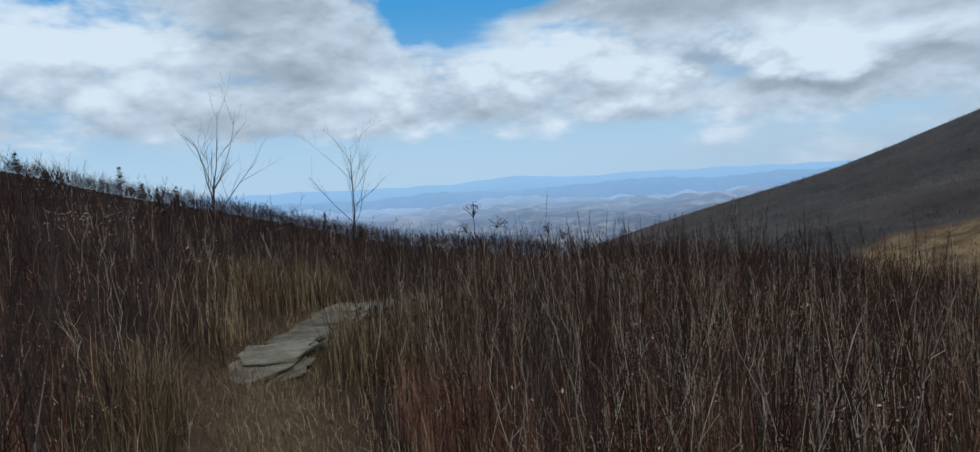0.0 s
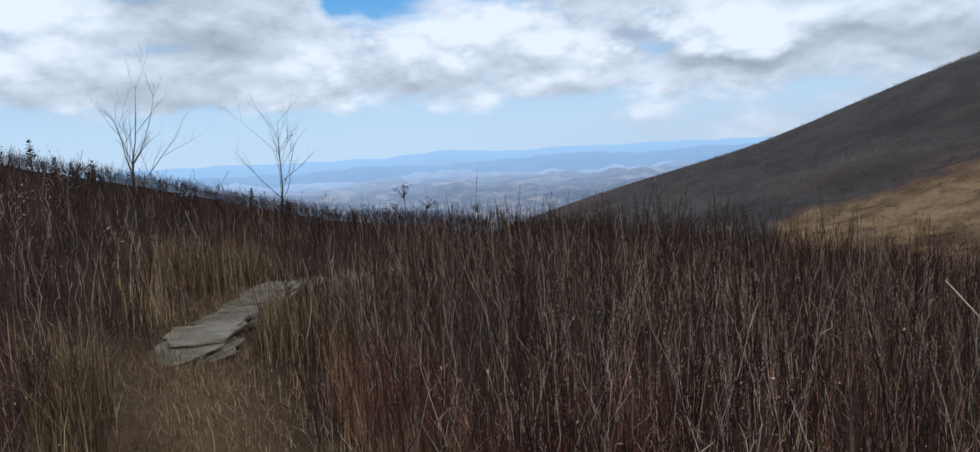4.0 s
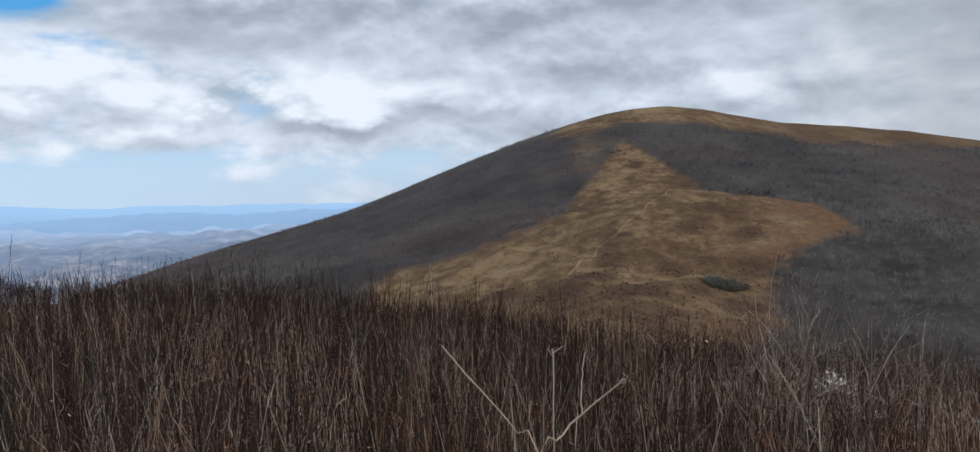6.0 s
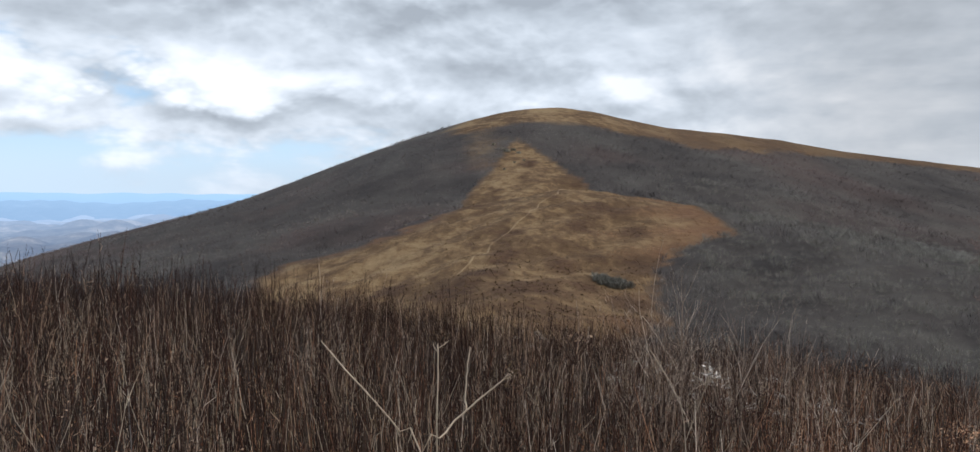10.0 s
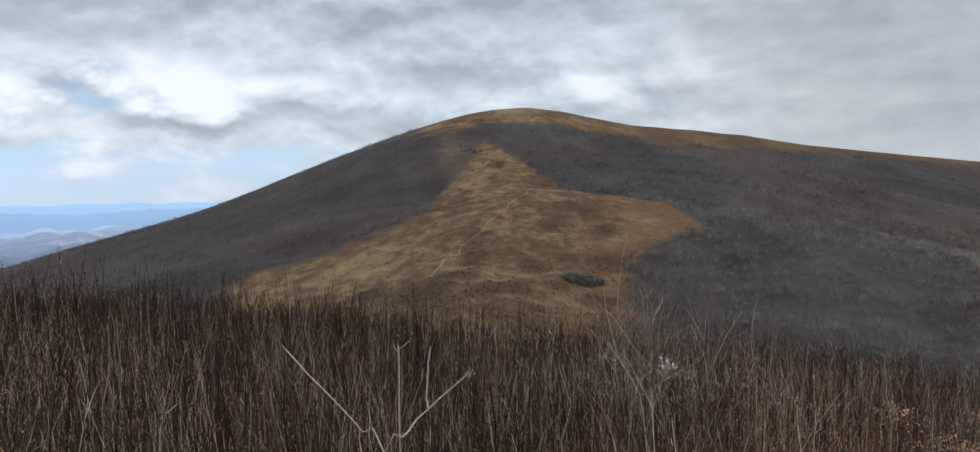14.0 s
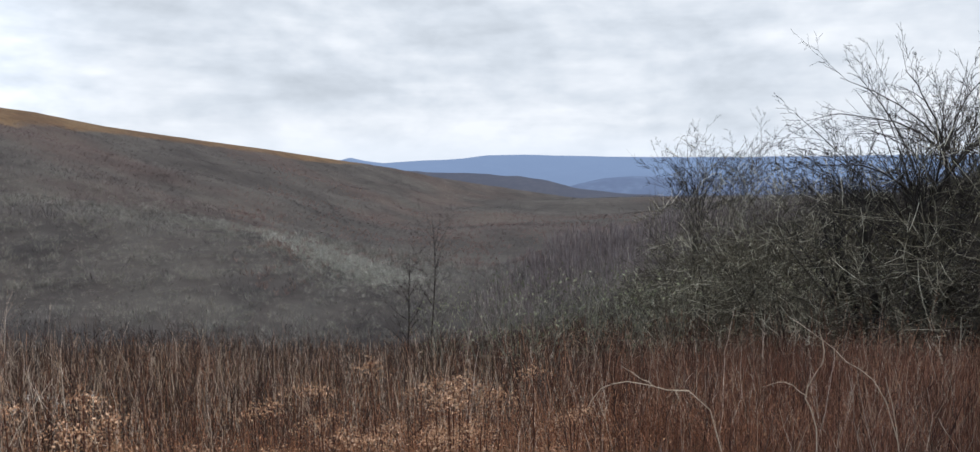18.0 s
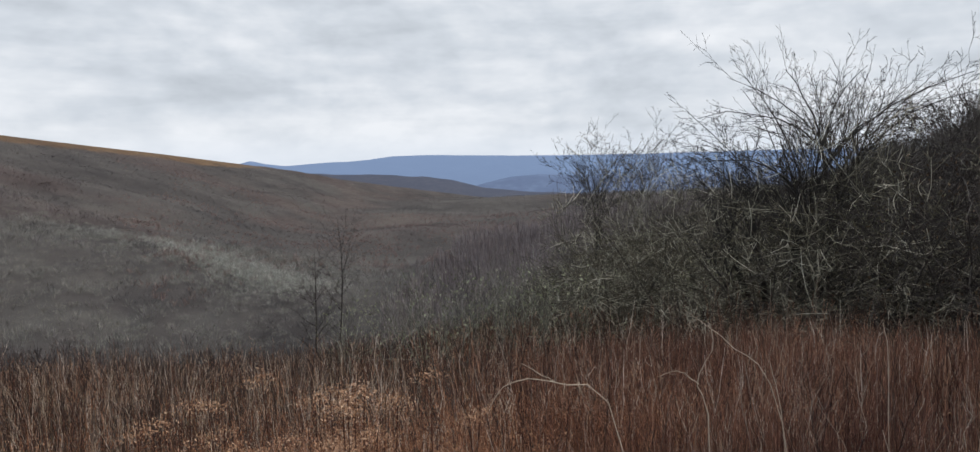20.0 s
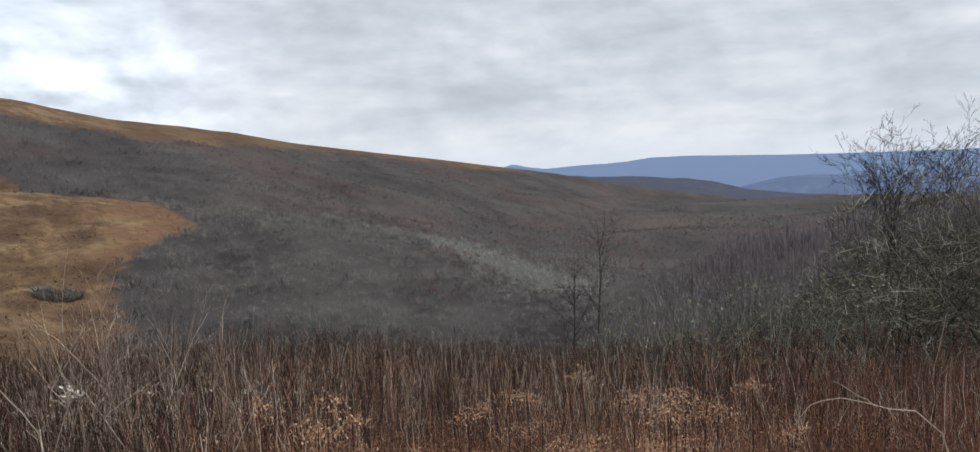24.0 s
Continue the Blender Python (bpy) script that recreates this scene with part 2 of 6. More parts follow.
def layers(x, y):
    az = np.degrees(np.arctan2(x, y))
    r = np.hypot(x, y)
    near = near_dome(x, y) + 0.10 * waves(x, y, 6, 3) * np.clip((r - 2) / 6, 0, 1)
    hill = ridge(x, y, HILL, 0.34, 48) + waves(x, y, 210, 5) * 3.5 * np.clip((off_ridge(x, y, HILL)[0] - 40) / 150, 0, 1)
    # the shoulders of the big hill: hollow low on its left flank, fuller near the top
    lift = np.interp(az, (-40, -30, -25, -21, -17, -13.6, -10.5, -8, -5, -1, 2, 5, 9, 15, 18.6, 22.5, 26.3, 31, 37, 43, 46, 49, 61), (0, -0.05, -0.45, -0.68, -0.98, -1.0, -0.72, -0.42, -0.15, -0.08, -0.1, -0.2, -0.1, -0.2, 0.1, 0.2, 0, 0.03, -0.08, -0.28, -0.3, -0.55, -0.9))
    hill = hill + r * np.tan(np.radians(lift)) * np.clip((r - 340) / 150, 0, 1)
    spur = 7 * np.logaddexp(ridge(x, y, KNOLL, 0.24, 28) / 7, (ridge(x, y, SPINE, 0.33, 12) - 1.5) / 7) - 1.5 + waves(x, y, 45, 8) * 1.2 + waves(x, y, 20, 6) * 0.5
    brow = np.interp(az, (-17, -10, -5.5, -1.6, 1.7, 4.1, 6.6, 9, 13.7, 17.8), (262, 268, 288, 304, 310, 314, 324, 345, 345, 305))
    spur = spur - 4.5 * np.exp(-((r - brow - 34) / 20) ** 2) * np.clip((az + 16) / 6, 0, 1) * np.clip((12 - az) / 4, 0, 1)
    tongue = ridge(x, y, TONGUE, 0.3, 15)
    bank = ridge(x, y, BANK, 0.55, 8)
    floor = np.interp(az, (-180, -120, -25, 5, 25, 60, 110, 180), (-90, -230, -230, -70, -62, -66, -40, -90))
    floor = floor + waves(x, y, 420, 11) * 9 + waves(x, y, 1200, 12) * np.clip((r - 1200) / 1500, 0, 1) * 14
    # out past the first ridges the land drops to the plain
    floor = floor - np.clip((r - 1300) / 900, 0, 1) * np.interp(az, (-40, 20, 90), (0, 90, 60))
    return near, hill, spur, tongue, bank, floor


def height(x, y):
    x, y = np.asarray(x, float), np.asarray(y, float)
    parts = np.stack(layers(x, y))
    wide = 1.0 + 5.0 * np.clip((np.hypot(x, y) - 40) / 200, 0, 1)
    top = parts.max(0)
    return top + wide * np.log(np.exp((parts - top) / wide).sum(0)) - wide * 0.0


def ground_z(x, y):
    return float(height(np.array([x]), np.array([y]))[0])


def grassy(x, y):
    """0 wooded to 1 open grass, on the slopes beyond the near bald."""
    near, hill, spur, tongue, bank, floor = layers(x, y)
    az, r = np.degrees(np.arctan2(x, y)), np.hypot(x, y)
    edge = waves(x, y, 60, 21) * 0.5 + waves(x, y, 17, 22) * 0.45
    far_end = np.interp(az, (-17, -14.7, -10.2, -7.9, -5.5, -3.6, -1.6, -1.2, -0.7, 0.1, 1.3, 2.0, 2.5, 3.0, 3.7, 4.7, 5.6, 7.0, 8.0, 8.9, 9.3, 13.7, 16, 17.8, 19.4, 20.2),
                        (250, 262, 264, 272, 283, 290, 301, 326, 362, 388, 410, 436, 460, 478, 473, 457, 440, 411, 397, 375, 350, 345, 335, 303, 280, 250))
    right_end = np.interp(r, (120, 180, 202, 216, 231, 246, 255, 262, 271, 280), (12.5, 13.9, 13.9, 13.7, 14.1, 15.1, 16.4, 18.3, 20, 21))
    open_spur = np.clip((far_end - r) / 12 + 0.3 + edge, 0, 1) * np.clip((right_end - az) / 1.4 + 0.4 + edge * 1.3, 0, 1) * np.clip((az + 17) / 1.0 + edge, 0, 1) * np.clip((r - 60) / 20, 0, 1)
    low_edge = np.interp(az, (-3, -0.6, 1.3, 2.8, 8, 9.9, 11.8, 14.6, 16.4, 17.8, 19.5, 22.6, 26.3, 30.7, 36.4, 39, 41, 43, 44.5), (530, 516, 524, 531, 542, 540, 542, 556, 542, 544, 610, 650, 762, 850, 978, 1006, 1064, 1150, 1230))
    crest = np.clip((r - low_edge) / 16 + 0.5 + edge, 0, 1) * np.clip((44 - az) / 2, 0, 1) * np.clip((az + 2.5) / 1.5 + edge, 0, 1) * np.clip((hill - near) / 5, 0, 1)
    link = 0.42 * np.clip(1.3 - np.hypot((az - 0.2) / 1.3, (r - 465) / 45) + edge, 0, 1)
    crest = np.maximum(crest, link)
    bald = np.clip((near - np.maximum(np.maximum(np.maximum(hill, spur), floor), bank)) / 2, 0, 1) * np.clip((110 - r) / 20, 0, 1)
    return np.clip(np.maximum(np.maximum(open_spur, crest), bald), 0, 1)

# ---- materials ----
def material(name, rough=0.85, spec=0.3):
    m = bpy.data.materials.new(name)
    m.use_nodes = True
    k = Graph(m.node_tree)
    b = m.node_tree.nodes["Principled BSDF"]
    b.inputs["Roughness"].default_value = rough
    b.inputs["Specular IOR Level"].default_value = spec
    return m, k, b


def bumped(k, b, value, depth, strength=0.6):
    node = k.nodes.new("ShaderNodeBump")
    node.inputs["Strength"].default_value, node.inputs["Distance"].default_value = strength, depth
    k.put(node.inputs["Height"], value)
    k.put(b.inputs["Normal"], node.outputs[0])


def ramp(k, value, stops):
    node = k.nodes.new("ShaderNodeValToRGB")
    el = node.color_ramp.elements
    while len(el) < len(stops):
        el.new(0.5)
    for e, (at, col) in zip(el, stops):
        e.position, e.color = at, (*col, 1)
    k.put(node.inputs[0], value)
    return node.outputs[0]


def mottle(k, place):
    """Patches of gold grass and brown heath a few strides across."""
    big = k.noise(k.vec("MULTIPLY", place, (1.0, 0.6, 0.6)), 0.028, 3, 0.5, 0.3)
    small = k.noise(k.vec("MULTIPLY", place, (1.0, 0.7, 0.7)), 0.17, 6, 0.68, 0.2)
    return k.span(k.math("ADD", k.math("MULTIPLY", big, 0.45), k.math("MULTIPLY", small, 0.55)), 0.36, 0.62)


def wood_tone(k, place, strength):
    """Leafless woodland from afar: slate, grey-brown and ruddy stands that run into one another."""
    stand = k.noise(place, 0.011, 5, 0.6, 0.4)
    hue = k.noise(place, 0.006, 3, 0.55, 0.3)
    small = k.noise(place, 0.06, 4, 0.6)
    value = k.math("ADD", k.math("MULTIPLY", stand, 0.6), k.math("MULTIPLY", small, 0.4))
    grey = ramp(k, value, [(at, tuple(c * strength for c in col)) for at, col in ((0.36, (0.073, 0.067, 0.068)), (0.5, (0.126, 0.113, 0.110)), (0.64, (0.19, 0.178, 0.165)))])
    ruddy = ramp(k, value, [(at, tuple(c * strength for c in col)) for at, col in ((0.36, (0.084, 0.068, 0.065)), (0.5, (0.146, 0.113, 0.109)), (0.64, (0.20, 0.168, 0.15)))])
    return k.mix(k.span(hue, 0.47, 0.66), grey, ruddy)


def far_wood_material(name):
    m, k, b = material(name, 0.85, 0.2)
    isle = k.nodes.new("ShaderNodeNewGeometry").outputs["Random Per Island"]
    place = k.nodes.new("ShaderNodeTexCoord").outputs["Object"]
    k.put(b.inputs["Base Color"], k.mix(1.0, wood_tone(k, place, 1.22), ramp(k, isle, ((0.0, (0.78, 0.78, 0.78)), (1.0, (1.0, 1.0, 1.0)))), "MULTIPLY"))
    return m


def stem_material(name, stops, grain=60, rough=0.8, patches=0.6, patchy=0.7):
    """Thin woody stems or leaves: every piece its own shade, with fine mottling."""
    m, k, b = material(name, rough, 0.25)
    isle = k.nodes.new("ShaderNodeNewGeometry").outputs["Random Per Island"]
    place = k.nodes.new("ShaderNodeTexCoord").outputs["Object"]
    spots = k.noise(place, grain, 3)
    patch = mottle(k, place) if patches == 0.05 else k.span(k.noise(place, patches, 4), 0.34, 0.66)
    value = k.math("ADD", isle if patchy < 0.85 else k.math("ADD", 0.25, k.math("MULTIPLY", isle, 0.5)), k.math("ADD", k.math("MULTIPLY", k.math("SUBTRACT", spots, 0.5), 0.5), k.math("MULTIPLY", k.math("SUBTRACT", patch, 0.5), patchy * 0.6)), True)
    k.put(b.inputs["Base Color"], ramp(k, value, stops))
    return m


# ramps run mostly dark, few bright: shaded gaps and highlights put into colour
GREY_STEM = stem_material("grey_brown_stem", ((0.0, (0.010, 0.0055, 0.004)), (0.5, (0.034, 0.017, 0.0115)), (0.80, (0.11, 0.062, 0.041)), (1.0, (0.55, 0.39, 0.28))))
RED_STEM = stem_material("red_brown_stem", ((0.0, (0.014, 0.005, 0.0036)), (0.5, (0.058, 0.020, 0.0125)), (0.80, (0.16, 0.066, 0.038)), (1.0, (0.52, 0.29, 0.18))))
# red-brown, darkened further to carry the shade of slope and gaps
SLOPE_STEM = stem_material("shade_darkened_red_brown_stem", ((0.0, (0.009, 0.0036, 0.003)), (0.5, (0.022, 0.0080, 0.0062)), (0.85, (0.044, 0.018, 0.013)), (1.0, (0.10, 0.05, 0.036))))
DRY_GRASS = stem_material("dry_grass", ((0.0, (0.034, 0.021, 0.012)), (0.5, (0.10, 0.068, 0.037)), (1.0, (0.34, 0.26, 0.155))))
PALE_STALK = stem_material("bleached_stalk", ((0.0, (0.26, 0.19, 0.14)), (0.5, (0.46, 0.37, 0.28)), (1.0, (0.72, 0.62, 0.50))), 90)
# pale grey wood, with sunlit highlights put into the colour
HIGHLIT_GREY_STEM = stem_material("highlit_grey_stem", ((0.0, (0.07, 0.048, 0.038)), (0.4, (0.17, 0.122, 0.096)), (0.75, (0.38, 0.295, 0.24)), (1.0, (0.80, 0.68, 0.57))), 40)
RUST_LEAF = stem_material("rust_leaf", ((0.0, (0.045, 0.018, 0.011)), (0.5, (0.175, 0.070, 0.036)), (0.85, (0.31, 0.14, 0.071)), (1.0, (0.52, 0.30, 0.17))))
MAROON_LEAF = stem_material("maroon_dead_leaf", ((0.0, (0.034, 0.013, 0.0095)), (0.5, (0.115, 0.047, 0.032)), (0.85, (0.20, 0.095, 0.062)), (1.0, (0.38, 0.22, 0.145))))
SEED_FLUFF = stem_material("tan_seed_fluff", ((0.0, (0.24, 0.115, 0.065)), (0.5, (0.46, 0.265, 0.155)), (1.0, (0.72, 0.50, 0.34))))
WHITE_FLUFF = stem_material("white_seed_fluff", ((0.0, (0.32, 0.28, 0.25)), (0.5, (0.48, 0.44, 0.40)), (1.0, (0.66, 0.63, 0.59))))
WOOD_FAR = far_wood_material("far_bare_wood")
HOLLOW_WOOD = stem_material("purplish_bare_wood", ((0.0, (0.12, 0.097, 0.098)), (0.6, (0.21, 0.175, 0.172)), (1.0, (0.30, 0.26, 0.25))), 2)
RED_WOOD_FAR = stem_material("reddish_bare_wood", ((0.0, (0.13, 0.09, 0.082)), (0.6, (0.205, 0.145, 0.13)), (1.0, (0.29, 0.21, 0.185))), 2)
PALE_WOOD_FAR = stem_material("pale_bare_wood", ((0.0, (0.23, 0.223, 0.195)), (0.6, (0.34, 0.33, 0.293)), (1.0, (0.44, 0.43, 0.385))), 2)
GREEN_WOOD_FAR = stem_material("far_green_wood", ((0.0, (0.165, 0.155, 0.138)), (0.6, (0.215, 0.203, 0.18)), (1.0, (0.28, 0.268, 0.236))), 2)
HEATH = stem_material("dark_heath", ((0.0, (0.05, 0.03, 0.02)), (0.6, (0.10, 0.062, 0.038)), (1.0, (0.16, 0.11, 0.06))), 3)
LAUREL = stem_material("dark_evergreen_scrub", ((0.0, (0.115, 0.110, 0.095)), (0.6, (0.175, 0.170, 0.148)), (1.0, (0.25, 0.245, 0.212))), 3)
STRAW_FAR = stem_material("far_straw", ((0.0, (0.08, 0.047, 0.027)), (0.35, (0.13, 0.083, 0.046)), (0.62, (0.21, 0.142, 0.078)), (1.0, (0.34, 0.255, 0.152))), 3, 0.8, 0.05, 1.1)
RUST_FAR = stem_material("far_rusty_grass", ((0.0, (0.085, 0.044, 0.027)), (0.35, (0.15, 0.081, 0.046)), (0.62, (0.23, 0.13, 0.072)), (1.0, (0.38, 0.235, 0.135))), 3, 0.8, 0.05, 1.1)
BUSH_TWIG = stem_material("grey_green_twig", ((0.0, (0.06, 0.055, 0.04)), (0.5, (0.16, 0.155, 0.12)), (1.0, (0.42, 0.41, 0.34))), 30)
GREEN_LEAF = stem_material("pale_green_leaf", ((0.0, (0.07, 0.07, 0.04)), (0.5, (0.19, 0.20, 0.115)), (1.0, (0.40, 0.42, 0.27))), 30)
BARK = stem_material("dark_bark", ((0.0, (0.018, 0.014, 0.013)), (0.6, (0.04, 0.032, 0.028)), (1.0, (0.085, 0.07, 0.062))), 25)
GREY_BARK = stem_material("grey_bark", ((0.0, (0.06, 0.05, 0.05)), (0.6, (0.12, 0.105, 0.10)), (1.0, (0.20, 0.18, 0.165))), 25)
LICHEN = stem_material("lichen_covered_twig", ((0.0, (0.030, 0.025, 0.017)), (0.45, (0.080, 0.069, 0.048)), (0.78, (0.19, 0.172, 0.126)), (1.0, (0.55, 0.52, 0.42))), 30)
MOSS_LEAF = stem_material("grey_green_leaf", ((0.0, (0.045, 0.036, 0.022)), (0.6, (0.13, 0.118, 0.072)), (1.0, (0.32, 0.31, 0.20))), 30)
BANK_WOOD = stem_material("bank_wood", ((0.0, (0.034, 0.028, 0.022)), (0.6, (0.068, 0.059, 0.045)), (1.0, (0.13, 0.115, 0.085))), 3)
DULL_GRASS = stem_material("dull_crest_grass", ((0.0, (0.06, 0.042, 0.03)), (0.5, (0.125, 0.092, 0.066)), (1.0, (0.24, 0.19, 0.14))), 3)
HAW_BARK = stem_material("blackish_bark", ((0.0, (0.012, 0.010, 0.009)), (0.6, (0.024, 0.020, 0.018)), (1.0, (0.045, 0.038, 0.034))), 25)
NEEDLE = stem_material("spruce_needle", ((0.0, (0.02, 0.03, 0.02)), (0.6, (0.04, 0.055, 0.038)), (1.0, (0.08, 0.095, 0.07))), 40)


HEATH_SPOTS = ((2.2, 224, 1.7, 11), (6.5, 218, 1.5, 9), (1.0, 202, 2.2, 8), (8.4, 196, 1.8, 8), (-2.0, 188, 2.4, 9), (8.0, 263, 1.5, 10), (9.9, 289, 1.6, 9), (13.2, 229, 1.6, 9), (4.5, 186, 3.0, 8), (11.5, 190, 2.0, 8), (-6.5, 205, 2.0, 8), (12.2, 262, 1.4, 7), (4.2, 420, 0.7, 12), (3.0, 252, 1.2, 6))


def heathy(x, y):
    """Where brown heath takes over from the grass of the open spur: 0 to 1."""
    az, r = np.degrees(np.arctan2(x, y)), np.hypot(x, y)
    out = np.zeros(np.shape(x))
    for a, q, wide, deep in HEATH_SPOTS:
        out = np.maximum(out, 1.35 - np.hypot((az - a) / wide, (r - q) / deep))
    return np.clip(out + 0.55 * waves(x, y, 22, 54) + 0.4 * waves(x, y, 9, 55) + np.clip((205 - r) / 60, 0, 0.5), 0, 1)


def ground_material():
    m, k, b = material("ground_cover", 0.95, 0.1)
    place = k.nodes.new("ShaderNodeTexCoord").outputs["Object"]
    cover = k.nodes.new("ShaderNodeAttribute")
    cover.attribute_name = "cover"
    kind = k.add("ShaderNodeSeparateColor")
    k.put(kind.inputs[0], cover.outputs["Color"])
    coarse, fine, grain = k.noise(k.vec("MULTIPLY", place, (1.0, 0.6, 1.0)), 0.05, 6, 0.62, 0.5), k.noise(place, 0.35, 5, 0.65), k.noise(place, 9, 4)
    wood = wood_tone(k, place, 0.44)
    straw = ramp(k, k.math("ADD", k.math("MULTIPLY", fine, 0.35), k.math("MULTIPLY", mottle(k, place), 0.65)), ((0.15, (0.07, 0.042, 0.025)), (0.42, (0.115, 0.073, 0.041)), (0.62, (0.175, 0.115, 0.063)), (0.9, (0.26, 0.185, 0.105))))
    rust = ramp(k, k.math("ADD", k.math("MULTIPLY", fine, 0.6), k.math("MULTIPLY", coarse, 0.4)), ((0.35, (0.085, 0.047, 0.029)), (0.6, (0.165, 0.093, 0.053)), (0.75, (0.25, 0.152, 0.088))))
    heath = ramp(k, k.math("ADD", k.math("MULTIPLY", fine, 0.6), k.math("MULTIPLY", coarse, 0.4)), ((0.34, (0.045, 0.027, 0.018)), (0.55, (0.085, 0.05, 0.031)), (0.72, (0.13, 0.08, 0.047))))
    soil = ramp(k, k.math("ADD", k.math("MULTIPLY", grain, 0.6), k.math("MULTIPLY", fine, 0.4)), ((0.3, (0.014, 0.009, 0.007)), (0.55, (0.034, 0.021, 0.015)), (0.75, (0.075, 0.048, 0.032))))
    col = k.mix(kind.outputs[0], wood, straw)
    col = k.mix(kind.outputs[1], col, rust)
    col = k.mix(cover.outputs["Alpha"], col, heath)
    col = k.mix(kind.outputs[2], col, soil)
    k.put(b.inputs["Base Color"], col)
    bumped(k, b, k.math("ADD", k.math("MULTIPLY", grain, 0.25), fine), 0.5)
    return m


GROUND = ground_material()


# ---- mesh building in bulk ----
def bulk_mesh(name, verts, faces, mat, smooth=False):
    """A mesh object from arrays: n x 3 places, m x 3 or m x 4 corners."""
    me = bpy.data.meshes.new(name)
    me.vertices.add(len(verts))
    me.vertices.foreach_set("co", np.ascontiguousarray(verts, np.float32).ravel())
    n, side = faces.shape
    me.loops.add(n * side)
    me.loops.foreach_set("vertex_index", np.ascontiguousarray(faces, np.int32).ravel())
    me.polygons.add(n)
    me.polygons.foreach_set("loop_start", np.arange(0, n * side, side, dtype=np.int32))
    me.update(calc_edges=True)
    me.materials.append(mat)
    if smooth:
        me.shade_smooth()
    return new(name, me)


def tubes(paths, radii, sides=3):
    """Tubes along n paths of m points: arrays n x m x 3 and n x m."""
    n, m, _ = paths.shape
    run = np.gradient(paths, axis=1)
    run /= np.linalg.norm(run, axis=2, keepdims=True) + 1e-9
    ref = np.where(np.abs(run[..., 2:]) > 0.9, np.array([1.0, 0.0, 0.0]), np.array([0.0, 0.0, 1.0]))
    u = np.cross(run, ref)
    u /= np.linalg.norm(u, axis=2, keepdims=True) + 1e-9
    v = np.cross(run, u)
    ang = np.arange(sides) * 2 * np.pi / sides
    ring = paths[:, :, None] + radii[:, :, None, None] * (np.cos(ang)[:, None] * u[:, :, None] + np.sin(ang)[:, None] * v[:, :, None])
    i = np.arange(n)[:, None, None] * m * sides
    j = np.arange(m - 1)[None, :, None] * sides
    s = np.arange(sides)[None, None]
    t = (s + 1) % sides
    quads = np.stack([i + j + s, i + j + t, i + j + sides + t, i + j + sides + s], -1)
    return ring.reshape(-1, 3), quads.reshape(-1, 4)


def merge(pieces):
    verts, faces, k = [], [], 0
    for v, f in pieces:
        verts.append(v)
        faces.append(f + k)
        k += len(v)
    return np.concatenate(verts), np.concatenate(faces)


# the foot trail, from the viewer's left to the saplings
TRAIL = [(-1.2, 0.3, 0), (-2.5, 1.5, 0), (-4.0, 2.5, 0), (-5.4, 3.2, 0), (-6.4, 4.2, 0), (-7.5, 5.4, 0), (-8.9, 7.6, 0), (-9.7, 9.5, 0)]


# ---- ground: one sheet from the feet to the horizon ----
def build_ground():
    az = np.concatenate([np.arange(-104, 124, 0.4), np.arange(124, 256, 4.0)])
    r = np.concatenate([[0.004, 0.25], np.geomspace(0.6, 100, 170), np.geomspace(100.9, 1800, 320), np.geomspace(1850, 4900, 26)])
    a, rr = np.meshgrid(np.radians(az), r, indexing="ij")
    x, y = rr * np.sin(a), rr * np.cos(a)
    z = height(x, y)
    n, m = x.shape
    z = z - np.clip((rr - 1750) / 300, 0, 1) * 130
    verts = np.stack([x, y, z], -1).reshape(-1, 3)
    i, j = np.meshgrid(np.arange(n), np.arange(m - 1), indexing="ij")
    k = (i + 1) % n
    quads = np.stack([i * m + j, i * m + j + 1, k * m + j + 1, k * m + j], -1).reshape(-1, 4)
    ob = bulk_mesh("ground", verts, quads, GROUND, True)
    g0 = grassy(x, y)
    az2 = np.degrees(a)
    rust = g0 * np.clip((az2 - 11) / 6 + waves(x, y, 60, 31) * 0.8 + np.clip((185 - rr) / 60, 0, 0.4), 0, 1) * np.clip((rr - 90) / 40, 0, 1) * np.clip((460 - rr) / 40, 0, 1)
    rust = np.maximum(rust, 0.7 * np.clip(1 - np.abs(g0 - 0.35) / 0.35, 0, 1) * np.clip((rr - 120) / 30, 0, 1) * np.clip((440 - rr) / 40, 0, 1))
    soil = np.clip((130 - rr) / 30, 0, 1) * np.clip(0.5 + off_ridge(x, y, TRAIL)[0] / 1.5, 0, 1)
    col = np.ones((len(verts), 4), np.float32)
    col[:, 0], col[:, 1], col[:, 2] = g0.ravel(), rust.ravel(), soil.ravel()
    col[:, 3] = (heathy(x, y) * g0 * np.clip((rr - 120) / 30, 0, 1) * np.clip((480 - rr) / 30, 0, 1) + 0.6 * g0 * np.clip((rr - 500) / 30, 0, 1) * np.clip((az2 - 8) / 8, 0, 1)).ravel()
    ob.data.attributes.new("cover", "FLOAT_COLOR", "POINT").data.foreach_set("color", col.ravel())
    return tagged(ob, "rolling mountain bald of dry grass falling to wooded slopes", "ground", kind="structure")


build_ground()


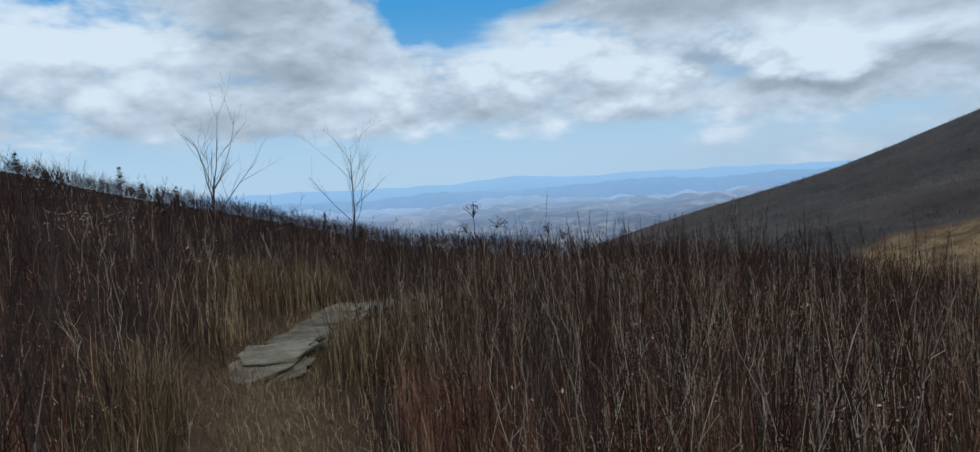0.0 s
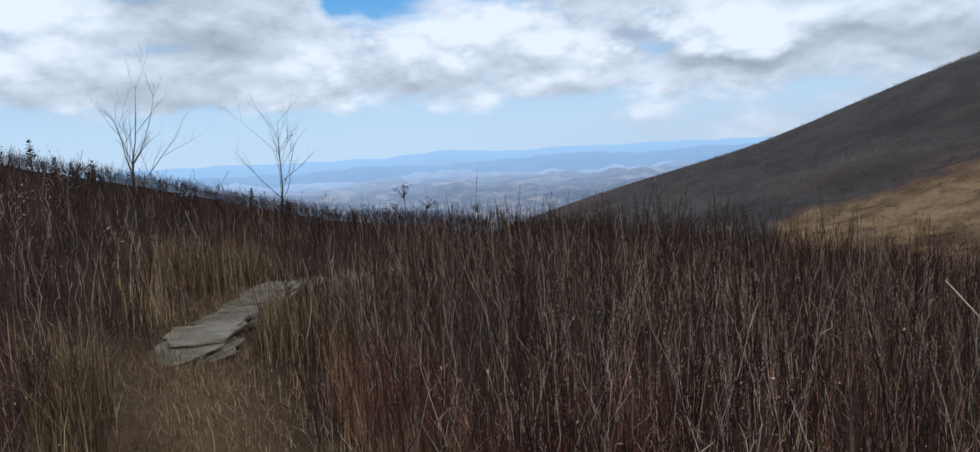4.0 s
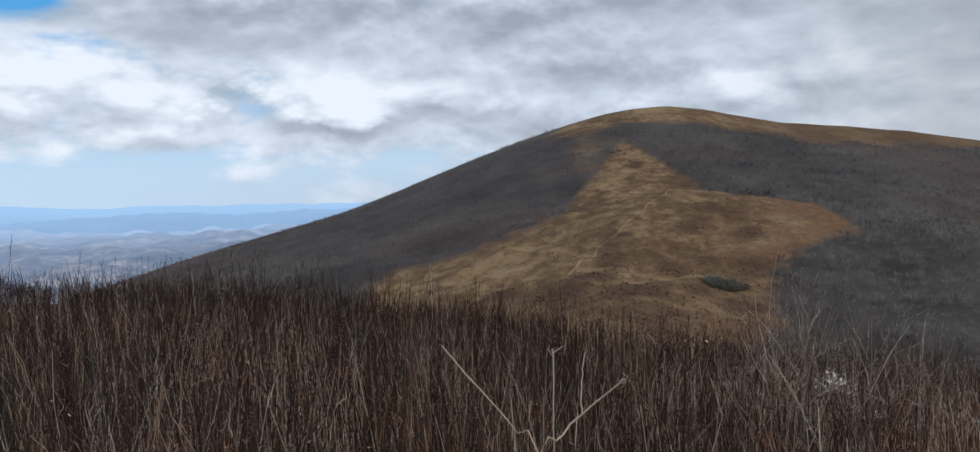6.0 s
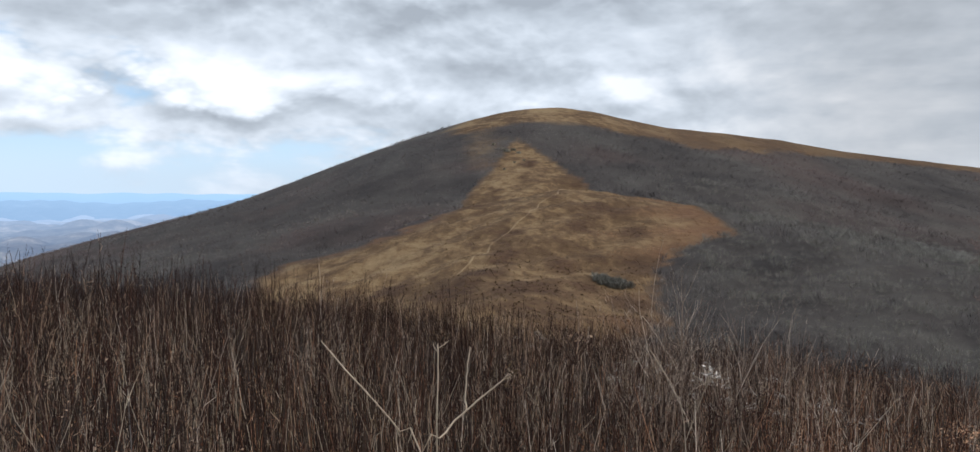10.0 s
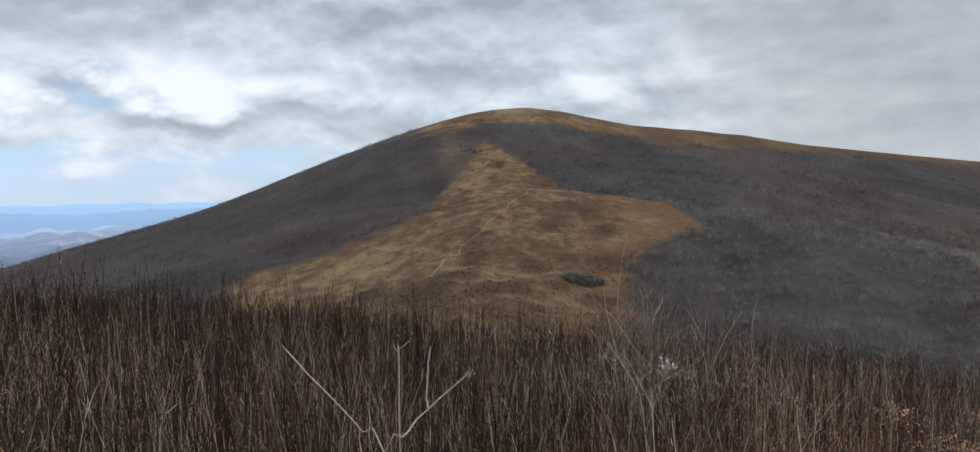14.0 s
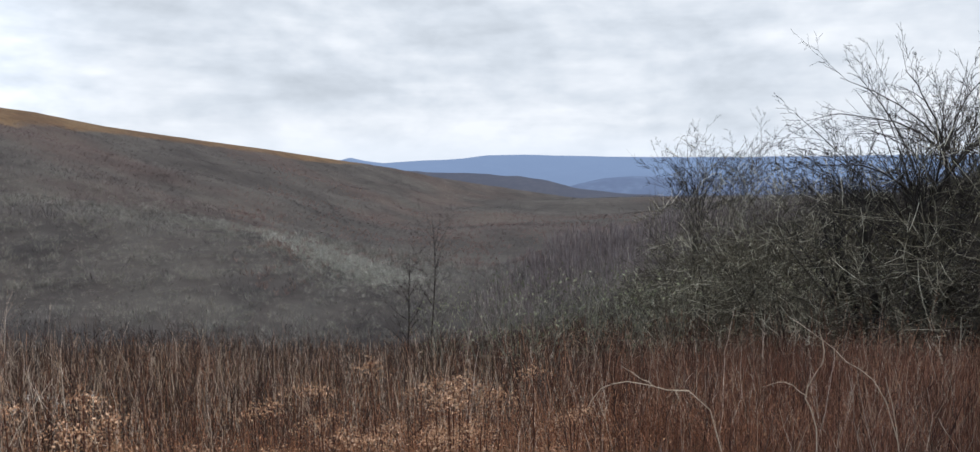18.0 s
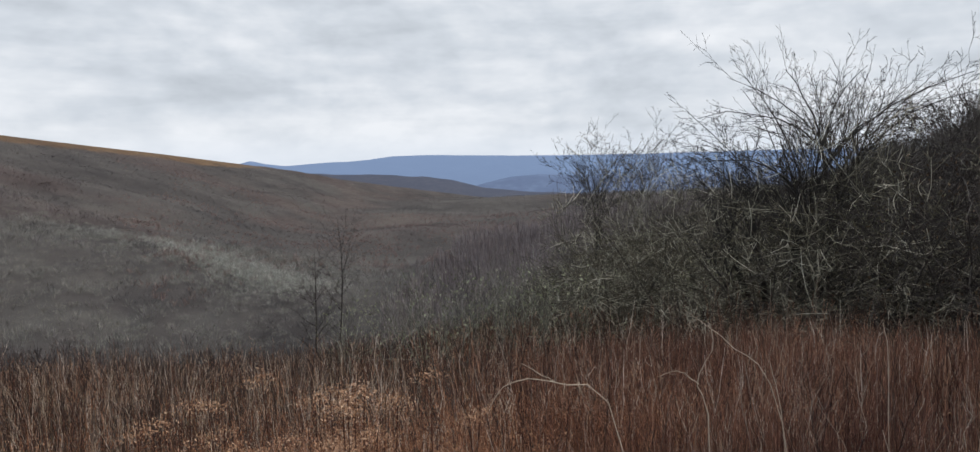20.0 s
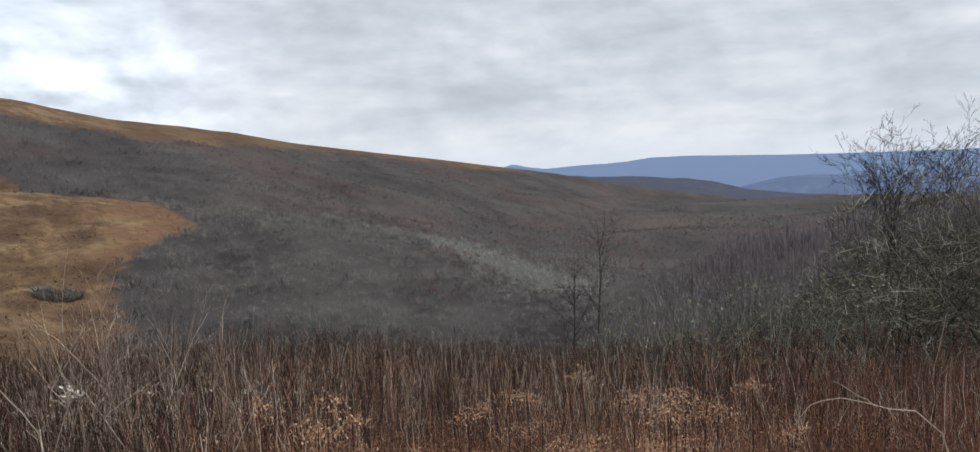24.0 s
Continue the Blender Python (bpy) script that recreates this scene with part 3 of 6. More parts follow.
# ---- the far distance: plain and ranges, their haze painted as glow ----
def painted_haze_material(name, lo, hi, glow, depth, near=1600, grain=0.006):
    """Distant land: the haze of bright air is painted in as glow, stronger farther off."""
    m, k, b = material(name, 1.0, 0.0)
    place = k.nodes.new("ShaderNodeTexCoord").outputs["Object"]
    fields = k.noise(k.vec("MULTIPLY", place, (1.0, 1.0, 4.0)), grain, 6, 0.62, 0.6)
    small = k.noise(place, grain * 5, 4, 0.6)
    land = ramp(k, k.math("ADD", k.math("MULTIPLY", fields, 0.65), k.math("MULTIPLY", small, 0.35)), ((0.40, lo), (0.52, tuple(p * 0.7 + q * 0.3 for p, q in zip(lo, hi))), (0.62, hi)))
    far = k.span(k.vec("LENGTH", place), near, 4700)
    # land colours fade with distance; emission stands in for the haze
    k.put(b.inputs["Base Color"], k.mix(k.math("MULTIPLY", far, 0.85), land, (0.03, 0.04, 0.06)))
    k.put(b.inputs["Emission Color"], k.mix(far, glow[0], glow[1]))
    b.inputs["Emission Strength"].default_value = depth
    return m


PLAIN = painted_haze_material("haze_glow_plain", (0.035, 0.04, 0.045), (0.26, 0.235, 0.205), ((0.125, 0.17, 0.265), (0.48, 0.66, 0.94)), 1.0)
HILLS = painted_haze_material("haze_glow_hills", (0.02, 0.03, 0.05), (0.05, 0.06, 0.08), ((0.31, 0.48, 0.72), (0.42, 0.66, 0.95)), 1.0, 3800)
RIDGE = painted_haze_material("haze_glow_ridge", (0.03, 0.03, 0.036), (0.05, 0.047, 0.05), ((0.040, 0.046, 0.066), (0.08, 0.10, 0.15)), 1.0, 1500, 0.02)
RANGE = painted_haze_material("haze_glow_range", (0.03, 0.04, 0.07), (0.06, 0.08, 0.12), ((0.080, 0.105, 0.165), (0.135, 0.19, 0.30)), 1.0, 2600)


def far_land(name, az0, az1, r0, r1, surface, mat, label):
    az, r = np.arange(az0, az1, 0.3), np.geomspace(r0, r1, 90)
    a, rr = np.meshgrid(np.radians(az), r, indexing="ij")
    x, y = rr * np.sin(a), rr * np.cos(a)
    n, m = x.shape
    verts = np.stack([x, y, surface(x, y, np.degrees(a), rr)], -1).reshape(-1, 3)
    i, j = np.meshgrid(np.arange(n - 1), np.arange(m - 1), indexing="ij")
    quads = np.stack([i * m + j, i * m + j + 1, (i + 1) * m + j + 1, (i + 1) * m + j], -1).reshape(-1, 4)
    return tagged(bulk_mesh(name, verts, quads, mat, True), label, "backdrop", kind="structure")


def plain_surface(x, y, az, r):
    return -168 + waves(x, y, 900, 41) * 22 + np.abs(waves(x, y, 260, 42)) * 22 + np.abs(waves(x, y, 420, 46)) * 26


def crest_line(az, r, at, nodes, fall):
    """A long ridge r metres out whose top follows (bearing, height angle) nodes."""
    top = EYE + at * np.tan(np.radians(np.interp(az, [n[0] for n in nodes], [n[1] for n in nodes])))
    return top - fall * np.abs(r - at)


def hills_surface(x, y, az, r):
    back = crest_line(az, r, 4650, ((-115, -0.5), (-80, -0.3), (-59, -0.42), (-50.7, -0.58), (-45, -0.62), (-42, -0.4), (-39.6, -0.3), (-37, -0.55), (-35.4, -0.62), (-30.7, -0.55), (-26.5, -0.65), (-22.5, -0.62), (-18, -0.7), (-5, -0.9)), 0.22)
    front = crest_line(az, r, 4150, ((-115, -1.3), (-70, -1.5), (-59, -1.2), (-52, -1.4), (-46, -1.15), (-41, -1.45), (-35, -1.2), (-30, -1.0), (-26, -1.3), (-21, -1.1), (-5, -1.2)), 0.25)
    return np.maximum(np.maximum(back + waves(x, y, 380, 43) * 6, front + waves(x, y, 240, 48) * 8), -190)


def ridge_surface(x, y, az, r):
    return np.maximum(crest_line(az, r, 2300, ((36, -1.6), (45.3, -0.6), (48.6, -0.9), (52.4, -1.03), (55.7, -1.25), (57.9, -1.6), (60.2, -2.2), (63.2, -2.55), (66.5, -2.75), (75, -2.6), (110, -2.2)), 0.3) + waves(x, y, 160, 49) * 2, -150)


def range_surface(x, y, az, r):
    back = crest_line(az, r, 4600, ((30, -0.3), (42, 0.0), (42.9, 0.24), (43.9, -0.02), (45.3, -0.2), (47.2, -0.08), (51.5, 0.09), (53.3, 0.33), (56.1, 0.38), (60.1, 0.22), (66, 0.1), (80, 0.1), (110, 0.2)), 0.32)
    nearer = crest_line(az, r, 3000, ((30, -3.4), (57, -2.8), (60.1, -1.9), (62.3, -1.45), (64.4, -1.3), (66.9, -1.4), (90, -1.5)), 0.3)
    return np.maximum(np.maximum(back + waves(x, y, 420, 45) * 3, nearer + waves(x, y, 300, 44) * 3), -190)


far_land("backdrop_plain", -112, 6, 900, 4500, plain_surface, PLAIN, "farmland plain with low hills far below, haze painted as glow")
far_land("backdrop_hills", -112, 0, 3600, 4880, hills_surface, HILLS, "hills closing the plain, pale blue haze painted as glow")
far_land("backdrop_ridge", 34, 112, 1900, 2700, ridge_surface, RIDGE, "wooded ridge across the valley, slate haze painted as glow")
far_land("backdrop_range", 26, 112, 2700, 4880, range_surface, RANGE, "two mountain ranges under low cloud, blue haze painted as glow")


# ---- woods on the slopes ----
def far_trees(name, x, y, size, mat, label, blades=10, seed=1, spread=0.20, thin=1.0, category="woodland"):
    """Bare trees far off: each a rounded crown of thin branches that fan out from the trunk."""
    rnd = np.random.RandomState(seed)
    n = len(x)
    z = height(x, y) - 0.2
    base = np.stack([x, y, z], -1)[:, None]
    h = size[:, None]
    turn, tip_ = rnd.uniform(0, 2 * np.pi, (n, blades)), np.arcsin(rnd.uniform(0.05, 1.0, (n, blades)))
    reach = rnd.uniform(0.7, 1.0, (n, blades)) * h
    flat = np.cos(tip_) * reach * spread * 1.7
    out = np.stack([np.cos(turn) * flat, np.sin(turn) * flat], -1)
    foot = rnd.uniform(0.05, 0.45, (n, blades)) * h
    tip = 0.34 * h + np.sin(tip_) * reach * 0.64
    w = rnd.uniform(0.008, 0.028, (n, blades)) * h * thin
    p0 = base + np.stack([out[..., 0] * 0.2, out[..., 1] * 0.2, foot], -1)
    p1 = base + np.stack([out[..., 0], out[..., 1], tip], -1)
    side = np.stack([-np.sin(turn) * w, np.cos(turn) * w, 0 * w], -1)
    side = np.where((rnd.uniform(0, 1, (n, blades)) < 0.5)[..., None], side, np.stack([np.cos(turn) * w, np.sin(turn) * w, 0 * w], -1))
    mid = (p0 + p1) / 2 + np.stack([out[..., 0] * 0.12, out[..., 1] * 0.12, -0.04 * h + 0 * w], -1)
    verts = np.stack([p0, mid + side * 1.6, p1, mid - side * 1.6], 2).reshape(-1, 3)
    faces = np.arange(n * blades * 4).reshape(-1, 4)
    return tagged(bulk_mesh(name, verts, faces, mat), label, category, kind="stuff")


def woods():
    rnd = np.random.RandomState(7)
    n = 105000
    az, r = rnd.uniform(-34, 108, n), 110 + 1600 * rnd.uniform(0, 1, n) ** 1.2
    x, y = r * np.sin(np.radians(az)), r * np.cos(np.radians(az))
    near, hill, spur, tongue, bank, floor = layers(x, y)
    keep = (grassy(x, y) < rnd.uniform(0.25, 0.6, n)) & ((az < 60) | (r < 1100) | (rnd.uniform(0, 1, n) < 0.5))
    keep &= ~((r < 130) & (near > np.maximum(bank, floor) + 2) & (az < 52))
    x, y, r, az = x[keep], y[keep], r[keep], az[keep]
    clump = waves(x, y, 70, 15) * 0.5 + waves(x, y, 24, 16) * 0.7
    size = rnd.uniform(3.0, 5.6, len(x)) * np.clip(1 + 0.55 * clump, 0.35, 1.7) * np.where(off_ridge(x, y, HILL)[0] < 70, 0.5, 1) * np.where(az < 3, 0.72, 1) * np.interp(r, (110, 220, 350, 600), (0.5, 0.62, 0.8, 0.62))
    # the low spur carries closer growth
    extra = 7000
    s = rnd.uniform(0, 1, extra) * 1.999
    i = s.astype(int)
    line = np.array(TONGUE)[:, :2]
    at = line[i] + (line[i + 1] - line[i]) * (s - i)[:, None] + rnd.normal(0, 8, (extra, 2))
    x, y = np.append(x, at[:, 0]), np.append(y, at[:, 1])
    r, az = np.hypot(x, y), np.degrees(np.arctan2(x, y))
    size = np.append(size, rnd.uniform(1.1, 2.3, extra))
    d = off_ridge(x, y, TONGUE)[0]
    pale = rnd.uniform(0, 1, len(x)) < np.clip(1.25 - d / 15, 0, 0.92) * np.clip((az - 26) / 14, 0.25, 1)
    green = ~pale & (az > 14) & (az < 60) & (r < 430) & (rnd.uniform(0, 1, len(x)) < 0.7) & (waves(x, y, 80, 9) > -0.35)
    ruddy = ~pale & ~green & (az > 34) & (az < 66) & (r > 200) & (r < 900) & (waves(x, y, 130, 77) + 0.4 * waves(x, y, 40, 78) > rnd.uniform(-0.1, 0.35, len(x)))
    rest = ~pale & ~green & ~ruddy
    far_trees("ruddy_woodland", x[ruddy], y[ruddy], size[ruddy], RED_WOOD_FAR, "reddish leafless woodland in the bottom of the valley", 15, 12, 0.3, 0.9)
    far_trees("bare_woodland", x[rest], y[rest], size[rest], WOOD_FAR, "grey-brown leafless woodland covering the mountain slopes", 11, 2, 0.42, 0.9)
    far_trees("pale_woodland", x[pale], y[pale], size[pale], PALE_WOOD_FAR, "pale grey leafless saplings on a low spur", 18, 3, 0.5, 0.6)
    far_trees("mossy_woodland", x[green], y[green], size[green], GREEN_WOOD_FAR, "grey-green lichen-covered bare woodland in the hollow", 34, 4, 0.45, 0.36)


def spur_growth():
    """Tufts, heath and scrub on the open spur and along the crest."""
    rnd = np.random.RandomState(19)
    n = 60000
    az, r = rnd.uniform(-16, 44, n), 120 + 900 * rnd.uniform(0, 1, n) ** 1.5
    x, y = r * np.sin(np.radians(az)), r * np.cos(np.radians(az))
    open_ = grassy(x, y) > 0.5
    brown = heathy(x, y)
    tuft = open_ & (rnd.uniform(0, 1, n) < 0.75) & (brown < rnd.uniform(0.2, 1.1, n))
    rusty = tuft & (rnd.uniform(0, 1, n) < np.clip((az - 9) / 5 + 0.7 * waves(x, y, 60, 31), 0, 0.95) * np.clip((470 - r) / 50, 0, 1))
    tuft &= ~rusty
    brow = np.interp(az, (-17, -10, -5.5, -1.6, 1.7, 4.1, 6.6, 9, 13.7, 17.8), (256, 258, 277, 293, 298, 303, 318, 338, 338, 300))
    pale = tuft & (np.abs(r - brow + 8) < 16 + 8 * waves(x, y, 30, 33)) & (az < 15) & (rnd.uniform(0, 1, n) < 0.8)
    tuft &= ~pale
    far_trees("pale_tufts", x[pale], y[pale], rnd.uniform(0.3, 0.7, pale.sum()), DRY_GRASS, "pale bleached grass along the brow of the spur", 6, 25, 0.5, 4.0, "grass")
    crest = tuft & (r > 490) & (az > 7)
    tuft &= ~crest
    far_trees("crest_tufts", x[crest], y[crest], rnd.uniform(0.3, 0.7, crest.sum()), DULL_GRASS, "dull brown grass along the crest of the big hill", 5, 35, 0.5, 4.0, "grass")
    far_trees("grass_tufts", x[tuft], y[tuft], rnd.uniform(0.4, 0.9, tuft.sum()), STRAW_FAR, "straw-coloured grass tussocks on the open spur", 5, 5, 0.5, 4.0, "grass")
    far_trees("rusty_tufts", x[rusty], y[rusty], rnd.uniform(0.4, 0.9, rusty.sum()), RUST_FAR, "rust-coloured grass and fern on the flank of the spur", 5, 15, 0.5, 4.0, "grass")
    dark = open_ & (brown > rnd.uniform(0.3, 1.0, n)) & (r < 480)
    far_trees("heath_scrub", x[dark], y[dark], rnd.uniform(0.35, 0.9, dark.sum()), HEATH, "dark brown heath patches on the open spur", 9, 6, 0.45, 3.0, "scrub")
    bush = []
    for a, rr, k, wide in ((10.3, 204, 80, 2.0), (10.9, 206, 36, 1.6)):
        cx, cy = rr * math.sin(radians(a)), rr * math.cos(radians(a))
        bush.append(np.stack([cx + rnd.normal(0, wide, k), cy + rnd.normal(0, wide * 0.7, k)], -1))
    bush = np.concatenate(bush)
    far_trees("evergreen_scrub", bush[:, 0], bush[:, 1], rnd.uniform(1.2, 2.9, len(bush)), LAUREL, "dark green scrub clumps on the open spur", 40, 8, 0.4, 1.6, "scrub")


def bank_top(az):
    """Height angle of the growth that tops the bank."""
    return np.interp(az, (50, 60, 66, 74, 84, 86.5, 88, 90, 92.3, 94, 106), (-7.0, -4.2, -3.2, -1.8, -1.0, 0.3, 1.4, 1.9, 2.7, 4.6, 5.4))


def bank_saplings():
    """Close-set bare saplings on the bank to the right."""
    rnd = np.random.RandomState(23)
    n = 7500
    az, r = rnd.uniform(50, 110, n), 34 + 115 * rnd.uniform(0, 1, n) ** 1.4
    keep = (az > 76) | (r > 95)
    az, r = az[keep], r[keep]
    x, y = r * np.sin(np.radians(az)), r * np.cos(np.radians(az))
    far_trees("bank_saplings", x, y, np.clip(EYE + r * np.tan(np.radians(bank_top(az) - rnd.uniform(0.3, 3, len(x)))) - height(x, y), 0.8, 4.6), BANK_WOOD, "close-set dark leafless saplings on the wooded bank", 52, 9, 0.26, 0.22)


def hollow_saplings():
    """Taller bare trees where the hollow meets the bank."""
    rnd = np.random.RandomState(29)
    n = 2200
    az, r = rnd.uniform(52, 80, n), rnd.uniform(120, 262, n)
    x, y = r * np.sin(np.radians(az)), r * np.cos(np.radians(az))
    top = EYE + r * np.tan(np.radians(np.interp(az, (52, 53.3, 56.3, 59.2, 63.5, 66, 70, 78), (-9.5, -8.5, -6.2, -4.2, -4.0, -3.2, -2.6, -1.5)) - rnd.uniform(0, 3.5, n)))
    size = np.clip(top - height(x, y), 2.0, 10)
    far_trees("hollow_saplings", x, y, size, HOLLOW_WOOD, "purplish-grey leafless trees where the hollow meets the bank", 36, 10, 0.2, 0.4)


woods()
spur_growth()
bank_saplings()
hollow_saplings()

# ---- thicket round the viewer ----

def off_trail(x, y):
    return off_ridge(x, y, TRAIL)[0]


def scatter(rnd, n, az0, az1, r0, r1, power=1.0, clear=0.72):
    az, r = np.radians(rnd.uniform(az0, az1, n)), r0 + (r1 - r0) * rnd.uniform(0, 1, n) ** power
    x, y = r * np.sin(az), r * np.cos(az)
    keep = off_trail(x, y) > clear * rnd.uniform(0.7, 1.3, n) * np.where(r > 6.6, 0.55, 1.0)
    return x[keep], y[keep], r[keep], np.degrees(az[keep])


def stems(rnd, x, y, tall, thick, twigs, nodes=5, wobble=0.05, lean=0.13, twig_len=(0.10, 0.30), sides=3, fine=0.45, kink_size=0.008):
    """Upright woody stems with side twigs, as tubes."""
    n = len(x)
    t = np.linspace(0, 1, nodes)
    tilt = rnd.normal(0, lean, (n, 2))
    path = np.zeros((n, nodes, 3))
    kink = np.cumsum(rnd.normal(0, wobble / nodes ** 0.5, (n, nodes, 2)), 1) * t[None, :, None]
    path[..., :2] = (tilt[:, None] * t[None, :, None] ** 1.3 + kink) * tall[:, None, None]
    path[..., :2] += rnd.normal(0, kink_size, (n, nodes, 2)) * (t > 0)[None, :, None]
    path[..., 2] = t * tall[:, None]
    foot = np.stack([x, y, height(x, y) - 0.03], -1)
    path += foot[:, None]
    rad = thick[:, None] * (1 - 0.72 * t)[None]
    made = [tubes(path, rad, sides)]
    for k in range(twigs):
        at = rnd.uniform(0.35, 0.97, n)
        i = np.minimum((at * (nodes - 1)).astype(int), nodes - 2)
        f = (at * (nodes - 1) - i)[:, None]
        row = np.arange(n)
        p0 = path[row, i] * (1 - f) + path[row, i + 1] * f
        a = rnd.uniform(0, 6.283, n)
        length = rnd.uniform(*twig_len, n) * np.clip(1.25 - at, 0.25, 1)
        outw = rnd.uniform(0.3, 0.75, n) * length
        way2 = np.stack([np.cos(a) * outw, np.sin(a) * outw, length], -1)
        p1 = p0 + way2 * 0.5 + rnd.normal(0, 0.012, (n, 3))
        p2 = p0 + way2 + np.stack([0 * a, 0 * a, 0.12 * length], -1)
        r0 = thick * fine
        made.append(tubes(np.stack([p0, p1, p2], 1), np.stack([r0, r0 * 0.75, r0 * 0.4], 1), 3))
    return merge(made)


def blades(rnd, x, y, tall, wide, droop=0.5, lean=0.35, nodes=4):
    """Dry grass: flat, bent, tapering strips."""
    n = len(x)
    t = np.linspace(0, 1, nodes)
    a = rnd.uniform(0, 6.283, n)
    out = np.abs(rnd.normal(0, lean, n)) * tall
    bend = rnd.uniform(0.2, droop, n) * tall
    c, s = np.cos(a), np.sin(a)
    path = np.stack([x[:, None] + c[:, None] * out[:, None] * t ** 1.7, y[:, None] + s[:, None] * out[:, None] * t ** 1.7,
                     (height(x, y) - 0.02)[:, None] + tall[:, None] * t - bend[:, None] * t ** 3 * 0.6], -1)
    w = wide[:, None] * (1 - 0.9 * t)[None]
    b = a + rnd.uniform(-0.8, 0.8, n) + 1.57
    side = np.stack([np.cos(b), np.sin(b), 0 * b], -1)[:, None] * w[..., None]
    verts = np.stack([path - side, path + side], 2).reshape(-1, 3)
    i = np.arange(n)[:, None] * nodes * 2 + np.arange(nodes - 1)[None] * 2
    quads = np.stack([i, i + 1, i + 3, i + 2], -1).reshape(-1, 4)
    return verts, quads


def flakes(rnd, x, y, z, size):
    """Small dead leaves and bits, each a bent quad."""
    n = len(x)
    u = rnd.normal(0, 1, (n, 3))
    u /= np.linalg.norm(u, axis=1, keepdims=True)
    v = np.cross(u, rnd.normal(0, 1, (n, 3)))
    v /= np.linalg.norm(v, axis=1, keepdims=True) + 1e-9
    c = np.stack([x, y, z], -1)
    s = size[:, None]
    verts = np.stack([c - u * s, c + v * s * 0.45, c + u * s, c - v * s * 0.45], 1).reshape(-1, 3)
    return verts, np.arange(n * 4).reshape(-1, 4)


def stuff(name, mesh, mat, label, category):
    return tagged(bulk_mesh(name, *mesh, mat), label, category, kind="stuff")


def tall_by(az, r):
    """Height of the thicket: lower over the rusty ferns to the right and along the bank to the left."""
    return np.interp(az, (-95, -70, -55, -35, -5, 25, 50, 80, 110), (0.95, 0.9, 0.85, 1.2, 1.2, 1.1, 0.95, 0.95, 1.0))


def patch(x, y):
    """Where rusty fern and grass stand up through the stems: 0 to 1."""
    return np.clip(waves(x, y, 5.0, 61) * 1.6 + waves(x, y, 1.6, 62) * 0.9 + 0.15, 0, 1)


FERN_MATS = ((31, 4.0, 0.6), (36, 4.6, 0.7), (42, 4.6, 0.7), (47, 4.0, 0.6), (56, 5.0, 0.8), (63, 5.4, 0.7), (25, 4.0, 0.45), (34, 3.3, 0.45), (39, 3.4, 0.4), (52, 4.4, 0.6), (60, 4.2, 0.5), (3, 3.2, 0.25), (12, 4.4, 0.4), (28, 5.2, 0.6), (44, 6.0, 0.8), (70, 5.0, 0.6))


def matted(x, y):
    """Where close mats of fern leave little room for stems: 0 to 1."""
    out = np.zeros(np.shape(x))
    for a, b, w in FERN_MATS:
        cx, cy, _ = polar(a, b)
        out = np.maximum(out, np.exp(-((x - cx) ** 2 + (y - cy) ** 2) / (0.7 * w) ** 2))
    return out


